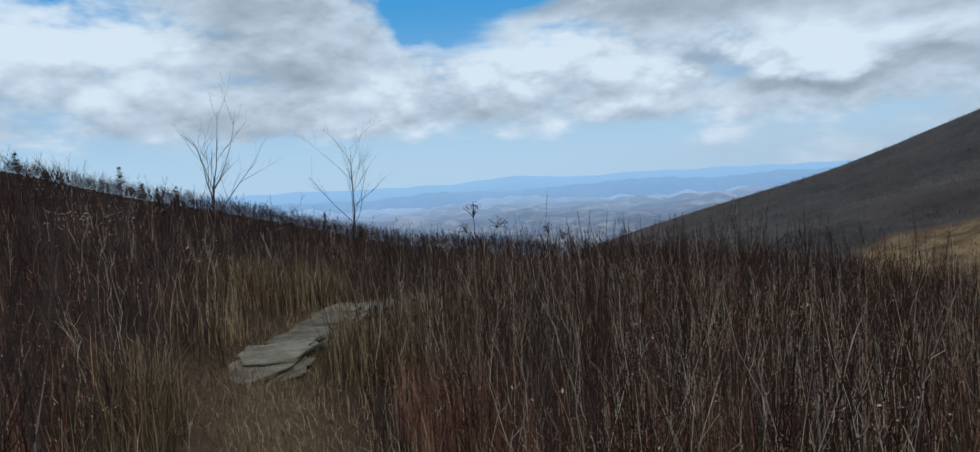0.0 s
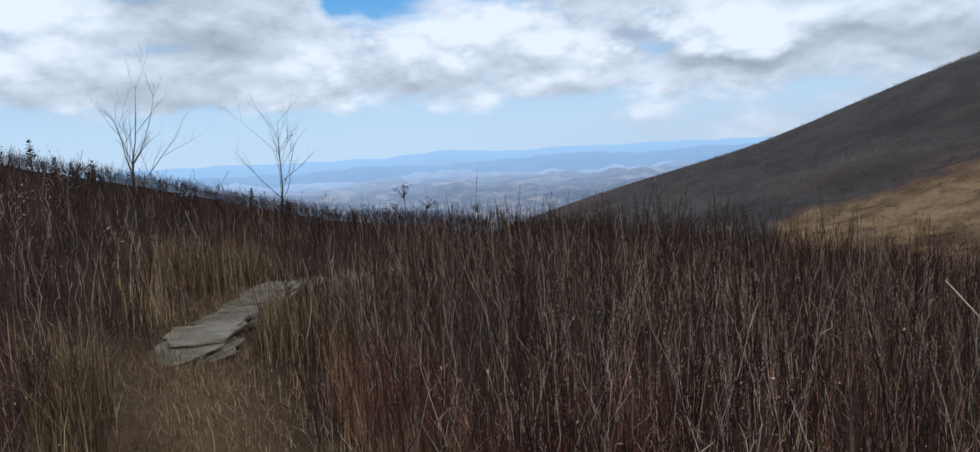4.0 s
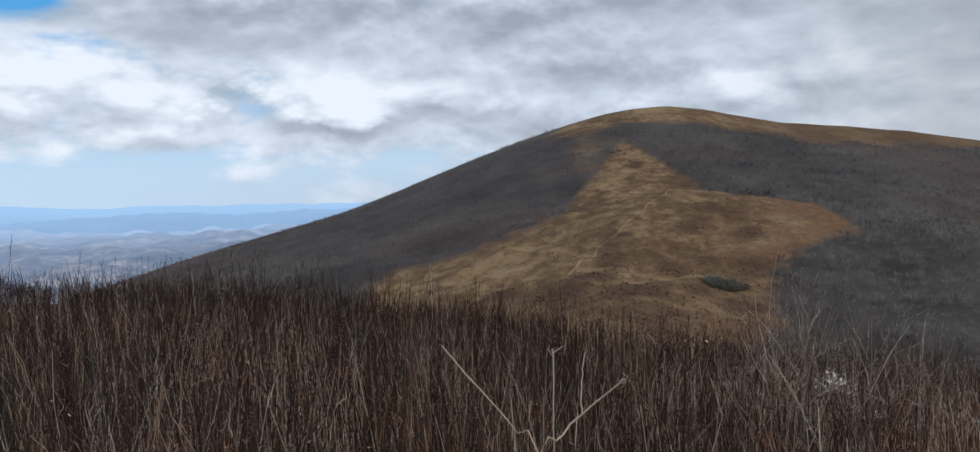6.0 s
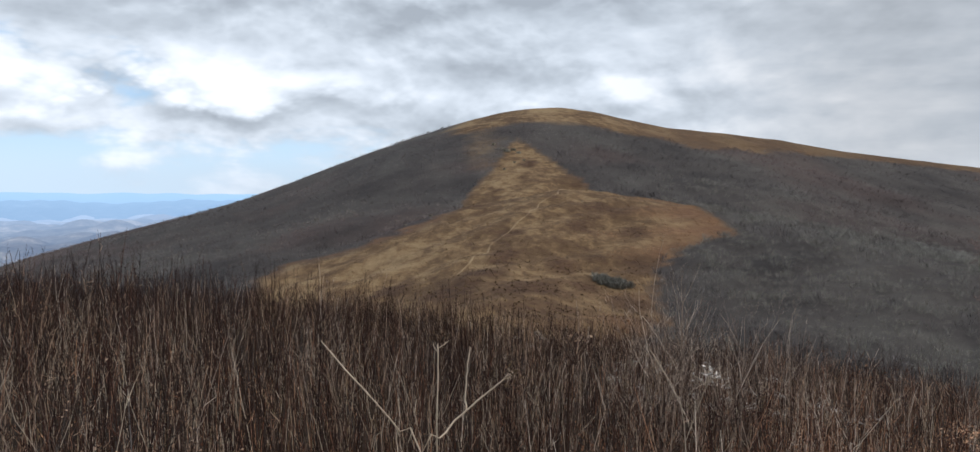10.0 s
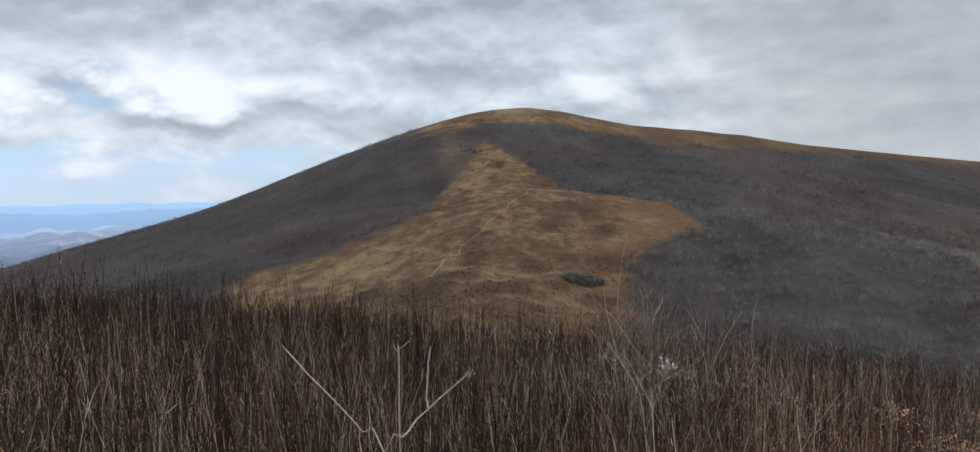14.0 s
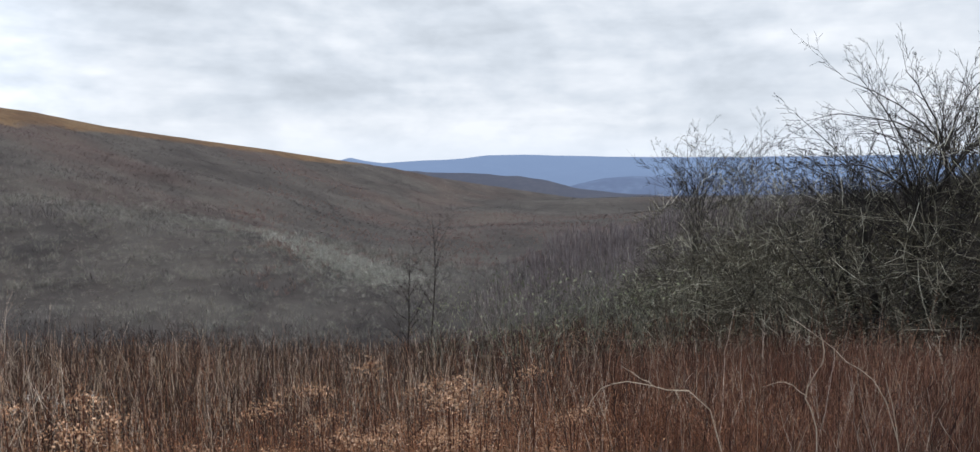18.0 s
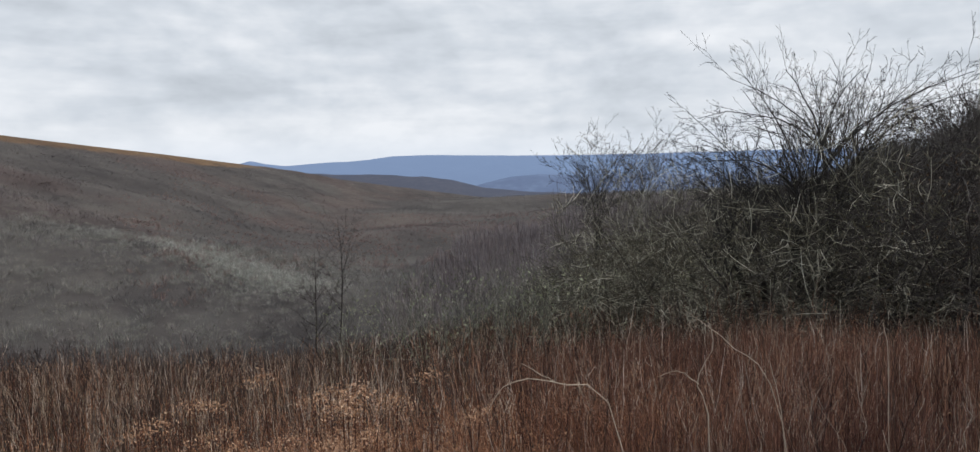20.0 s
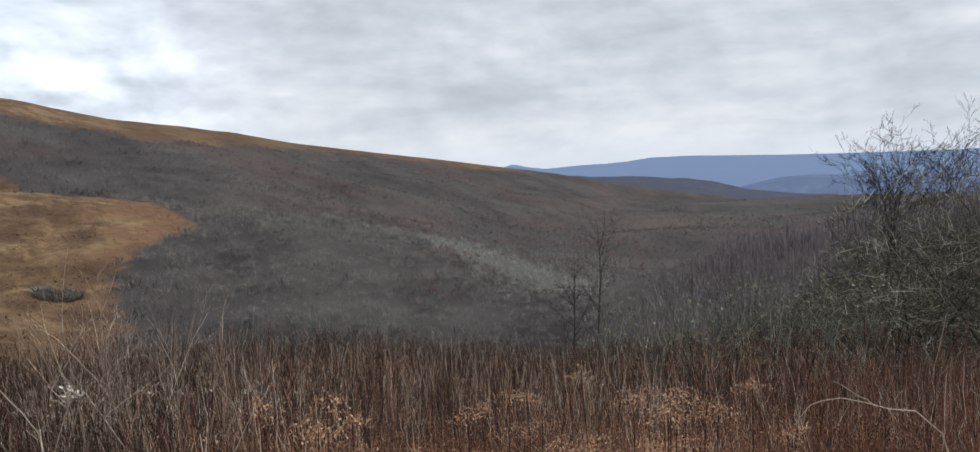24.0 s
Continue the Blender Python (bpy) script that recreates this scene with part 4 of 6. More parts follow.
def thicket():
    rnd = np.random.RandomState(11)
    x, y, r, az = scatter(rnd, 8200, -96, 112, 1.35, 6.5, 0.85)
    clump = waves(x, y, 2.4, 64)
    ok = (rnd.uniform(0, 1, len(x)) > np.clip(-clump - 0.25, 0, 0.7)) & (rnd.uniform(0, 1, len(x)) > np.interp(az, (-96, -62, -56, -36, -26, 112), (0.6, 0.7, 0.92, 0.9, 0.6, 0.6)) * patch(x, y)) & (rnd.uniform(0, 1, len(x)) > 0.75 * matted(x, y)) & ((r > 3.4) | (rnd.uniform(0, 1, len(x)) > np.interp(az, (15, 28, 100), (0.0, 0.5, 0.5))))
    x, y, r, az = x[ok], y[ok], r[ok], az[ok]
    tall = tall_by(az, r) * (1 + 0.28 * waves(x, y, 2.4, 64)) * rnd.uniform(0.5, 1.12, len(x)) * np.where(az < -50, 0.9, 1)
    tall = np.minimum(tall, tall_by(az, r) * 1.15)
    red = rnd.uniform(0, 1, len(x)) < np.interp(az, (-96, -56, -36, -24, 10, 28, 50, 112), (0.6, 0.7, 0.65, 0.35, 0.35, 0.7, 0.75, 0.8))
    thick = np.clip(np.exp(rnd.normal(math.log(0.0022), 0.40, len(x))), 0.0012, 0.006)
    # more dark stems to the left, standing in for shade there
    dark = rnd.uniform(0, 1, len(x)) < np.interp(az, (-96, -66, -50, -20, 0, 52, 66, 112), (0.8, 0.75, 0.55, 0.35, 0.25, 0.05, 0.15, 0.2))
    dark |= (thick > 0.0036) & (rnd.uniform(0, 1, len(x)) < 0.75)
    # pale stems stand in for sunlit ones, more of them to the right
    highlit = ~dark & (rnd.uniform(0, 1, len(x)) < np.interp(az, (-96, -50, -30, 0, 20, 66, 80, 112), (0.02, 0.06, 0.16, 0.18, 0.24, 0.42, 0.4, 0.3)))
    dark |= highlit
    thick = np.where(highlit, thick * 1.25, thick)
    stuff("shrub_thicket", stems(rnd, x[highlit], y[highlit], tall[highlit], thick[highlit], 5, 7, wobble=0.06, lean=0.10, twig_len=(0.04, 0.17), kink_size=0.010), HIGHLIT_GREY_STEM, "pale stems standing through the thicket, sunlit highlight in their colour", "shrubs")
    dark &= ~highlit
    red, grey = red & ~dark & ~highlit, ~red & ~dark & ~highlit
    for pick, mat, label in ((grey, GREY_STEM, "dense thicket of grey-brown leafless shrub stems"), (red, RED_STEM, "dense thicket of red-brown leafless shrub stems"), (dark, SLOPE_STEM, "red-brown stems darkened to stand in for shaded gaps in the thicket")):
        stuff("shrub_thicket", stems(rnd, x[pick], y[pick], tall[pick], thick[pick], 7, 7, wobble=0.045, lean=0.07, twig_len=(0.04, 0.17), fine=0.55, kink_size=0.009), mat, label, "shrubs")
    # dried bits and buds near the tips
    k = np.repeat(np.arange(len(x)), 12)
    stuff("dried_bits", flakes(rnd, x[k] + rnd.normal(0, 0.09, len(k)), y[k] + rnd.normal(0, 0.09, len(k)), height(x[k], y[k]) + tall[k] * rnd.uniform(0.4, 0.92, len(k)), rnd.uniform(0.003, 0.008, len(k))), GREY_STEM, "dried buds and leaf scraps caught on the stems", "undergrowth")
    x, y, r, az = scatter(rnd, 14500, -100, 112, 6.0, 20, 0.85)
    tall = tall_by(az, r) * rnd.uniform(0.5, 1.12, len(x)) * (1 + 0.3 * waves(x, y, 3.5, 65)) * np.where(rnd.uniform(0, 1, len(x)) < 0.03, 1.2, 1)
    # the darkened stems again carry shade at the left
    red = rnd.uniform(0, 1, len(x)) < np.interp(az, (-100, -50, -42, 10, 30, 50, 112), (0.8, 0.75, 0.2, 0.2, 0.35, 0.5, 0.75))
    highlit = ~red & (rnd.uniform(0, 1, len(x)) < np.interp(az, (-100, -45, -20, 20, 40, 70, 112), (0.0, 0.08, 0.12, 0.3, 0.5, 0.4, 0.2)))
    for pick, mat, label in ((~red & ~highlit, GREY_STEM, "grey-brown leafless shrubs over the brow of the hill"), (highlit, HIGHLIT_GREY_STEM, "pale grey leafless stems over the brow of the hill, sunlit tone in their colour"), (red & (az < 20), SLOPE_STEM, "red-brown shrubs beside the trail, darkened for shade"), (red & (az >= 20), RED_STEM, "red-brown leafless shrubs on the falling slope")):
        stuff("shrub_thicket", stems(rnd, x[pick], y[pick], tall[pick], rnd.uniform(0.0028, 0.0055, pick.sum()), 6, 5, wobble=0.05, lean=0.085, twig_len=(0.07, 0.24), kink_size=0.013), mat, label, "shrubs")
    x, y, r, az = scatter(rnd, 15000, -106, 112, 17, 62, 1.0)
    tall = tall_by(az, r) * rnd.uniform(0.45, 1.05, len(x)) * np.where(rnd.uniform(0, 1, len(x)) < 0.04, 1.6, 1)
    for pick, mat, label in ((az < 12, SLOPE_STEM, "red-brown shrubs on the slope away from the trail, darkened for shade"), (az >= 12, GREY_STEM, "grey-brown shrubs where the bald drops to the hollow")):
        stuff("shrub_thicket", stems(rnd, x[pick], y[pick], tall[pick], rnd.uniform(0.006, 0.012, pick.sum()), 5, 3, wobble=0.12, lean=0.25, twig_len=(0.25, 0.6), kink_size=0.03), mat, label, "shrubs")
    # dark stems that stand above the rest, forked at the tip
    x, y, r, az = scatter(rnd, 1500, -58, 70, 3.2, 15, 1.0)
    ok = rnd.uniform(0, 1, len(x)) < np.interp(az, (-58, -45, -30, -5, 10, 40, 70), (0.3, 0.7, 1.0, 1.0, 0.6, 0.6, 0.5)) * np.clip(0.6 + waves(x, y, 3.0, 66), 0.1, 1)
    x, y, r, az = x[ok], y[ok], r[ok], az[ok]
    stuff("shrub_thicket", stems(rnd, x, y, tall_by(az, r) * rnd.uniform(1.0, 1.32, len(x)), rnd.uniform(0.0030, 0.0055, len(x)), 8, 8, wobble=0.05, lean=0.06, twig_len=(0.06, 0.24), fine=0.5, kink_size=0.010), SLOPE_STEM, "dark stems standing above the rest of the thicket", "shrubs")
    # pale dead stalks
    x, y, r, az = scatter(rnd, 1500, -70, 110, 1.7, 11, 1.0)
    stuff("dead_stalks", stems(rnd, x, y, tall_by(az, r) * rnd.uniform(0.6, 1.1, len(x)), rnd.uniform(0.0014, 0.0030, len(x)), 3, 8, wobble=0.10, lean=0.14, kink_size=0.010), PALE_STALK, "pale bleached dead stalks standing in the thicket", "stems")
    # leaves and ferns
    x, y, r, az = scatter(rnd, 80000, -96, 112, 1.3, 17, 1.0)
    ok = rnd.uniform(0, 1, len(x)) < np.interp(az, (-96, -60, -52, -38, -25, 10, 25, 70, 112), (0.25, 0.25, 0.22, 0.25, 0.3, 0.4, 1.0, 1.0, 0.8)) * (0.4 + 0.6 * patch(x, y))
    x, y, r, az = x[ok], y[ok], r[ok], az[ok]
    z = height(x, y) + tall_by(az, r) * rnd.uniform(0.02, 1, len(x)) * (0.6 + 0.38 * patch(x, y))
    stuff("rusty_undergrowth", flakes(rnd, x, y, z, rnd.uniform(0.004, 0.011, len(x)) * (0.5 + r * 0.09)), RUST_LEAF, "rust-brown withered leaves and fern low in the thicket", "undergrowth")
    x, y, r, az = scatter(rnd, 30000, -96, 112, 1.3, 15, 1.0)
    ok = rnd.uniform(0, 1, len(x)) < np.interp(az, (-96, -62, -54, -36, -22, 10, 25, 45, 112), (0.3, 0.2, 0.12, 0.12, 0.2, 0.3, 0.8, 0.7, 0.5)) * np.clip(patch(x, y) + np.where((az > -58) & (az < -36) & (r < 8), 0.12, 0), 0, 1)
    x, y, r, az = x[ok], y[ok], r[ok], az[ok]
    stuff("rusty_fern", blades(rnd, x, y, tall_by(az, r) * rnd.uniform(0.35, 0.85, len(x)), rnd.uniform(0.0015, 0.0035, len(x)) * (0.7 + r * 0.1), 0.7, 0.3), RUST_LEAF, "rust-orange dead fern and grass standing in patches", "undergrowth")
    # close mats of rusty fern
    c = np.concatenate([np.array(polar(a, b)[:2]) + rnd.normal(0, w, (int(2600 * w), 2)) * 0.7 for a, b, w in FERN_MATS])
    x, y = c[off_trail(c[:, 0], c[:, 1]) > 0.6].T
    stuff("rusty_fern", blades(rnd, x, y, rnd.uniform(0.4, 1.08, len(x)), rnd.uniform(0.0014, 0.0034, len(x)), 0.9, 0.34), RUST_LEAF, "thick mats of rust-orange dead fern among the stems", "undergrowth")
    k = np.repeat(np.arange(len(x)), 3)
    stuff("fern_leaflets", flakes(rnd, x[k] + rnd.normal(0, 0.07, len(k)), y[k] + rnd.normal(0, 0.07, len(k)), height(x[k], y[k]) + rnd.uniform(0.1, 0.9, len(k)), rnd.uniform(0.003, 0.0085, len(k))), RUST_LEAF, "curled rust-brown leaflets of dead fern", "undergrowth")
    mats = ((-42, 3.9, 0.25), (-46, 5.0, 0.3), (-36, 3.2, 0.3), (-30, 4.4, 0.3), (-72, 3.0, 0.4), (-80, 4.2, 0.5), (-18, 3.0, 0.3), (66, 3.8, 0.6), (74, 4.4, 0.7), (82, 4.6, 0.7), (89, 5.0, 0.7), (70, 6.0, 0.8), (80, 7.0, 0.9), (66, 8.5, 0.9), (72, 9.2, 1.1), (79, 9.6, 1.2), (86, 9.4, 1.2), (93, 9.0, 1.0))
    c = np.concatenate([np.array(polar(a, b)[:2]) + rnd.normal(0, w, (int(2600 * w), 2)) * 0.7 for a, b, w in mats])
    x, y = c[off_trail(c[:, 0], c[:, 1]) > 0.75].T
    stuff("maroon_undergrowth", blades(rnd, x, y, rnd.uniform(0.45, 1.05, len(x)) * np.where(x < 0, 0.78, 1), rnd.uniform(0.0018, 0.0036, len(x)), 0.5, 0.22), MAROON_LEAF, "dark red dead fern standing among the stems", "undergrowth")
    # grass: long in the open, worn short on the trail
    x, y, r, az = scatter(rnd, 42000, -104, 112, 1.2, 22, 1.0, 0.0)
    ok = rnd.uniform(0, 1, len(x)) < np.interp(az, (-104, -72, -64, -57, -45, -33, 20, 112), (0.04, 0.06, 0.16, 0.55, 0.6, 0.3, 0.3, 0.4))
    x, y, r, az = x[ok], y[ok], r[ok], az[ok]
    low = np.clip(off_trail(x, y) / 1.0, 0.13, 1) * np.where((r < 4.8) & (az > -63) & (az < -49), 0.4, 1)
    stuff("dry_grass", blades(rnd, x, y, rnd.uniform(0.22, 0.7, len(x)) * low, rnd.uniform(0.0013, 0.003, len(x)) * (0.7 + r * 0.1)), DRY_GRASS, "tufts of straw-coloured dry grass along the trail", "grass")
    # tall tan tussocks beside the trail
    mats = ((-65, 3.4, 0.25), (-52, 7.0, 0.5), (-47.5, 3.4, 0.22), (-44, 3.2, 0.2), (-57, 7.5, 0.6), (-66, 5.0, 0.22), (-64.5, 4.2, 0.2), (-60, 9.5, 0.4), (-53, 10.5, 1.0))
    c = np.concatenate([np.array(polar(a, b)[:2]) + rnd.normal(0, w, (int(2600 * w), 2)) * 0.6 for a, b, w in mats])
    x, y = c[off_trail(c[:, 0], c[:, 1]) > 0.45].T
    stuff("grass_tussocks", blades(rnd, x, y, rnd.uniform(0.35, 0.8, len(x)), rnd.uniform(0.0015, 0.003, len(x)) * (0.7 + np.hypot(x, y) * 0.1), 0.6, 0.3), DRY_GRASS, "tall tan tussocks of dead grass beside the trail", "grass")
    # trail turf
    t = rnd.uniform(0, 1, 16000) * (len(TRAIL) - 1.001)
    i = t.astype(int)
    f = (t - i)[:, None]
    p = np.array(TRAIL)[:, :2]
    spot_ = p[i] * (1 - f) + p[i + 1] * f + rnd.normal(0, 0.42, (len(t), 2))
    ok = np.hypot(spot_[:, 0], spot_[:, 1]) > 0.9
    x, y = spot_[ok].T
    stuff("trail_turf", blades(rnd, x, y, rnd.uniform(0.05, 0.2, len(x)), rnd.uniform(0.0015, 0.003, len(x)), 0.8, 0.6), DRY_GRASS, "short matted straw-coloured turf on the foot trail", "grass")


thicket()


# ---- things with parts ----
def part(name, mesh, mat, parent, label="", kind=""):
    """One mesh from (verts, faces) under a thing or a part; the places are the world's."""
    verts, faces = mesh
    home = parent.matrix_world.translation if parent.parent is None else parent.parent.matrix_world.translation
    ob = bulk_mesh(name, np.asarray(verts) - np.array(home), faces, mat)
    ob.parent = parent
    if label:
        ob["label"] = label
    if kind:
        ob["kind"] = kind
    return ob


def thing(name, at, label, category, group=""):
    ob = new(name)
    ob.empty_display_size = 0.1
    ob.matrix_world = Matrix.Translation(at)
    bpy.context.view_layer.update()
    return tagged(ob, label, category, group)


def unit(v):
    return v / (np.linalg.norm(v, axis=-1, keepdims=True) + 1e-9)


def branch(rnd, paths, radii, count, angle, ratio, start, up, nodes, thin, wobble=0.06, curl=0.15):
    """The next order of branches on the given ones."""
    n, m, _ = paths.shape
    k = np.repeat(np.arange(n), count)
    f = rnd.uniform(start, 0.98, len(k))
    i = np.minimum((f * (m - 1)).astype(int), m - 2)
    g_ = (f * (m - 1) - i)[:, None]
    p0 = paths[k, i] * (1 - g_) + paths[k, i + 1] * g_
    d0 = unit(paths[k, i + 1] - paths[k, i])
    length = np.linalg.norm(np.diff(paths, axis=1), axis=2).sum(1)[k] * ratio * rnd.uniform(0.6, 1.25, len(k)) * (1.15 - 0.55 * f)
    side = unit(np.cross(d0, rnd.normal(0, 1, (len(k), 3))))
    a = np.radians(rnd.uniform(*angle, len(k)))[:, None]
    d = d0 * np.cos(a) + side * np.sin(a)
    d[:, 2] += up
    d = unit(d)
    t = np.linspace(0, 1, nodes)
    bend = np.array([0, 0, curl]) + rnd.normal(0, 0.10, (len(k), 3))
    path = p0[:, None] + length[:, None, None] * (d[:, None] * t[None, :, None] + bend[:, None] * (t ** 2)[None, :, None])
    path += np.cumsum(rnd.normal(0, wobble / nodes, (len(k), nodes, 3)), 1) * length[:, None, None] * t[None, :, None]
    r0 = (radii[k, i] * thin)[:, None]
    return path, np.maximum(r0 * (1 - 0.7 * t)[None], 0.0)


def trunks(rnd, at, leans, tall, thick, nodes=7, wobble=0.05):
    """Main stems from one foot: leans are level offsets of the tips."""
    n = len(leans)
    t = np.linspace(0, 1, nodes)
    lean = np.array(leans, float)
    path = np.zeros((n, nodes, 3))
    path[..., :2] = lean[:, None] * (t ** 1.25)[None, :, None]
    path[..., 2] = np.array(tall)[:, None] * t
    path += np.cumsum(rnd.normal(0, wobble / nodes, (n, nodes, 3)), 1) * np.array(tall)[:, None, None]
    path -= path[:, :1]
    path += np.array(at) + rnd.normal(0, 0.04, (n, 1, 3)) * (1, 1, 0)
    rad = np.array(thick)[:, None] * (1 - 0.9 * t)[None]
    return path, rad


def bare_tree(name, seed, at, leans, tall, thick, plan, mats, label, category="tree", group="", limb_parts=True, least=0.0):
    """A leafless tree: trunk(s), each limb, and the twigs."""
    rnd = np.random.RandomState(seed)
    ob = thing(name, at, label, category, group)
    path, rad = trunks(rnd, at, leans, tall, thick)
    for k in range(len(path)):
        part("trunk", tubes(path[k:k + 1], rad[k:k + 1], 6), mats[0], ob)
    fine, level = [], (path, rad)
    for order, step in enumerate(plan):
        level = branch(rnd, *level, **step)
        if order == 0 and limb_parts:
            for k in range(len(level[0])):
                part("limb", tubes(level[0][k:k + 1], level[1][k:k + 1], 4), mats[0], ob)
        else:
            fine.append(tubes(level[0], np.maximum(level[1], least), 3))
    part("crown", merge(fine), mats[1], ob, kind="stuff")
    return ob


def on_ground(az, r, lift=-0.05):
    x, y, _ = polar(az, r)
    return (x, y, ground_z(x, y) + lift)


def order(count, angle, ratio, start, up, nodes, thin, wobble=0.06, curl=0.15):
    return dict(count=count, angle=angle, ratio=ratio, start=start, up=up, nodes=nodes, thin=thin, wobble=wobble, curl=curl)


# dark leafless shrubs standing out of the thicket
SHRUB = [order(6, (18, 45), 0.55, 0.25, 0.15, 5, 0.6, 0.14, 0.08), order(5, (20, 50), 0.45, 0.25, 0.12, 4, 0.65, 0.14), order(2, (20, 50), 0.45, 0.3, 0.1, 3, 0.8)]
shrub_models = []
for k, (az, r, tall) in enumerate(((-31, 4.2, 1.2), (-22, 3.4, 1.05), (9, 4.6, 1.1), (-72, 3.0, 1.0))):
    lean = np.random.RandomState(400 + k).normal(0, 0.22, (4, 2))
    shrub_models.append(bare_tree("bare_shrub", 400 + k, on_ground(az, r), lean, tall * np.array((1.0, 0.85, 0.7, 0.6)), (0.011, 0.009, 0.009, 0.008), SHRUB, (GREY_BARK, BARK),
                                  "dark leafless branching shrub rising from the thicket", "shrub", "dark shrubs in the thicket", False))
rnd = np.random.RandomState(88)
for k in range(150):
    az, r = rnd.uniform(-95, 108), rnd.uniform(2.4, 17)
    x, y, z = on_ground(az, r)
    if off_trail(np.array([x]), np.array([y]))[0] < 1.0:
        continue
    s = float(rnd.uniform(0.5, 0.85)) * float(np.interp(az, (-95, -50, -40, 25, 60, 108), (0.8, 0.8, 1, 1, 0.8, 0.85)))
    copy_thing(shrub_models[k % 4], pose(x, y, z, 0, 0, float(rnd.uniform(0, 360))) @ Matrix.Diagonal((s, s, s, 1)))

# pale twiggy shrubs that top the thicket towards the spur
for k, (az, r, el) in enumerate(((13.0, 6.8, -8.6), (14.6, 7.2, -7.4), (16.4, 7.0, -8.6), (18.6, 7.6, -9.2), (11.2, 7.4, -9.6), (22.0, 7.8, -10.4))):
    at = on_ground(az, r)
    tall = EYE + r * math.tan(radians(el)) - at[2]
    bare_tree("grey_shrub", 440 + k, at, np.random.RandomState(440 + k).normal(0, 0.26, (4, 2)), tall * np.array((1.0, 0.9, 0.8, 0.75)), (0.011, 0.009, 0.008, 0.008), SHRUB, (HIGHLIT_GREY_STEM, HIGHLIT_GREY_STEM),
              "pale grey leafless shrub with fine twigs above the thicket", "shrub", "pale shrubs over the thicket", False)

# two saplings on the left slope
SAPLING = [order(6, (22, 45), 0.50, 0.25, 0.12, 6, 0.55, 0.12, 0.08), order(3, (20, 45), 0.5, 0.3, 0.2, 4, 0.6), order(2, (20, 45), 0.5, 0.3, 0.2, 3, 0.7)]
bare_tree("sapling", 3, on_ground(-62.2, 25), ((-0.5, -0.3), (0.35, 0.35), (1.2, 0.9), (-0.1, 0.0)), (2.7, 3.5, 1.9, 2.4), (0.028, 0.032, 0.022, 0.018),
          SAPLING, (BARK, BARK), "leafless multi-stemmed sapling on the shrubby slope", "tree", "saplings on the slope", True)
bare_tree("sapling", 8, on_ground(-52.6, 27), ((0.06, 0.05),), (3.5,), (0.038,),
          [order(16, (40, 62), 0.60, 0.20, 0.2, 6, 0.45, 0.10, 0.10), order(4, (20, 45), 0.45, 0.3, 0.2, 4, 0.6), order(2, (20, 45), 0.5, 0.3, 0.2, 3, 0.7)],
          (BARK, BARK), "slim leafless sapling rising from brown shrubs", "tree", "saplings on the slope", True)


# small spruces along the skyline
def young_spruce(at, tall, seed):
    rnd = np.random.RandomState(seed)
    ob = thing("young_spruce", at, "young dark green spruce among bare shrubs", "tree", "young spruces")
    path, rad = trunks(rnd, at, ((0.03, 0.02),), (tall,), (0.02,), 6, 0.02)
    part("trunk", tubes(path, rad, 5), BARK, ob)
    n = 46
    f = rnd.uniform(0.15, 1, n)
    a = rnd.uniform(0, 6.283, n)
    reach = (1.05 - f) * tall * 0.24 + 0.04
    p0 = np.array(at) + np.stack([0 * f, 0 * f, f * tall], -1)
    tip = p0 + np.stack([np.cos(a) * reach, np.sin(a) * reach, 0.25 * reach], -1)
    t = np.linspace(0, 1, 3)[None, :, None]
    bough = p0[:, None] * (1 - t) + tip[:, None] * t
    part("bough_whorl", tubes(bough, np.tile([0.012, 0.010, 0.004], (n, 1)), 3), NEEDLE, ob, kind="stuff")
    k = np.repeat(np.arange(n), 22)
    s = rnd.uniform(0.1, 1, len(k))[:, None]
    q = p0[k] * (1 - s) + tip[k] * s
    part("needle_mass", flakes(rnd, q[:, 0], q[:, 1], q[:, 2], np.full(len(k), 0.03)), NEEDLE, ob, kind="stuff")
    return ob


for k, (az, r, tall) in enumerate(((-68.3, 32, 1.9), (-64.9, 33, 1.3), (-67.0, 34, 1.3), (-74.2, 33, 1.5), (-66.1, 35, 1.1), (-54.8, 24, 1.5), (-72.6, 30, 0.9))):
    young_spruce(on_ground(az, r), tall * 0.7, 60 + k)

# ---- the wooded edge to the right ----
HAW = [order(10, (20, 46), 0.40, 0.10, 0.02, 7, 0.55, 0.26, 0.0), order(6, (20, 48), 0.38, 0.12, 0.0, 5, 0.65, 0.24, 0.0), order(2, (20, 48), 0.45, 0.2, 0.0, 3, 0.8, 0.2, 0.0)]


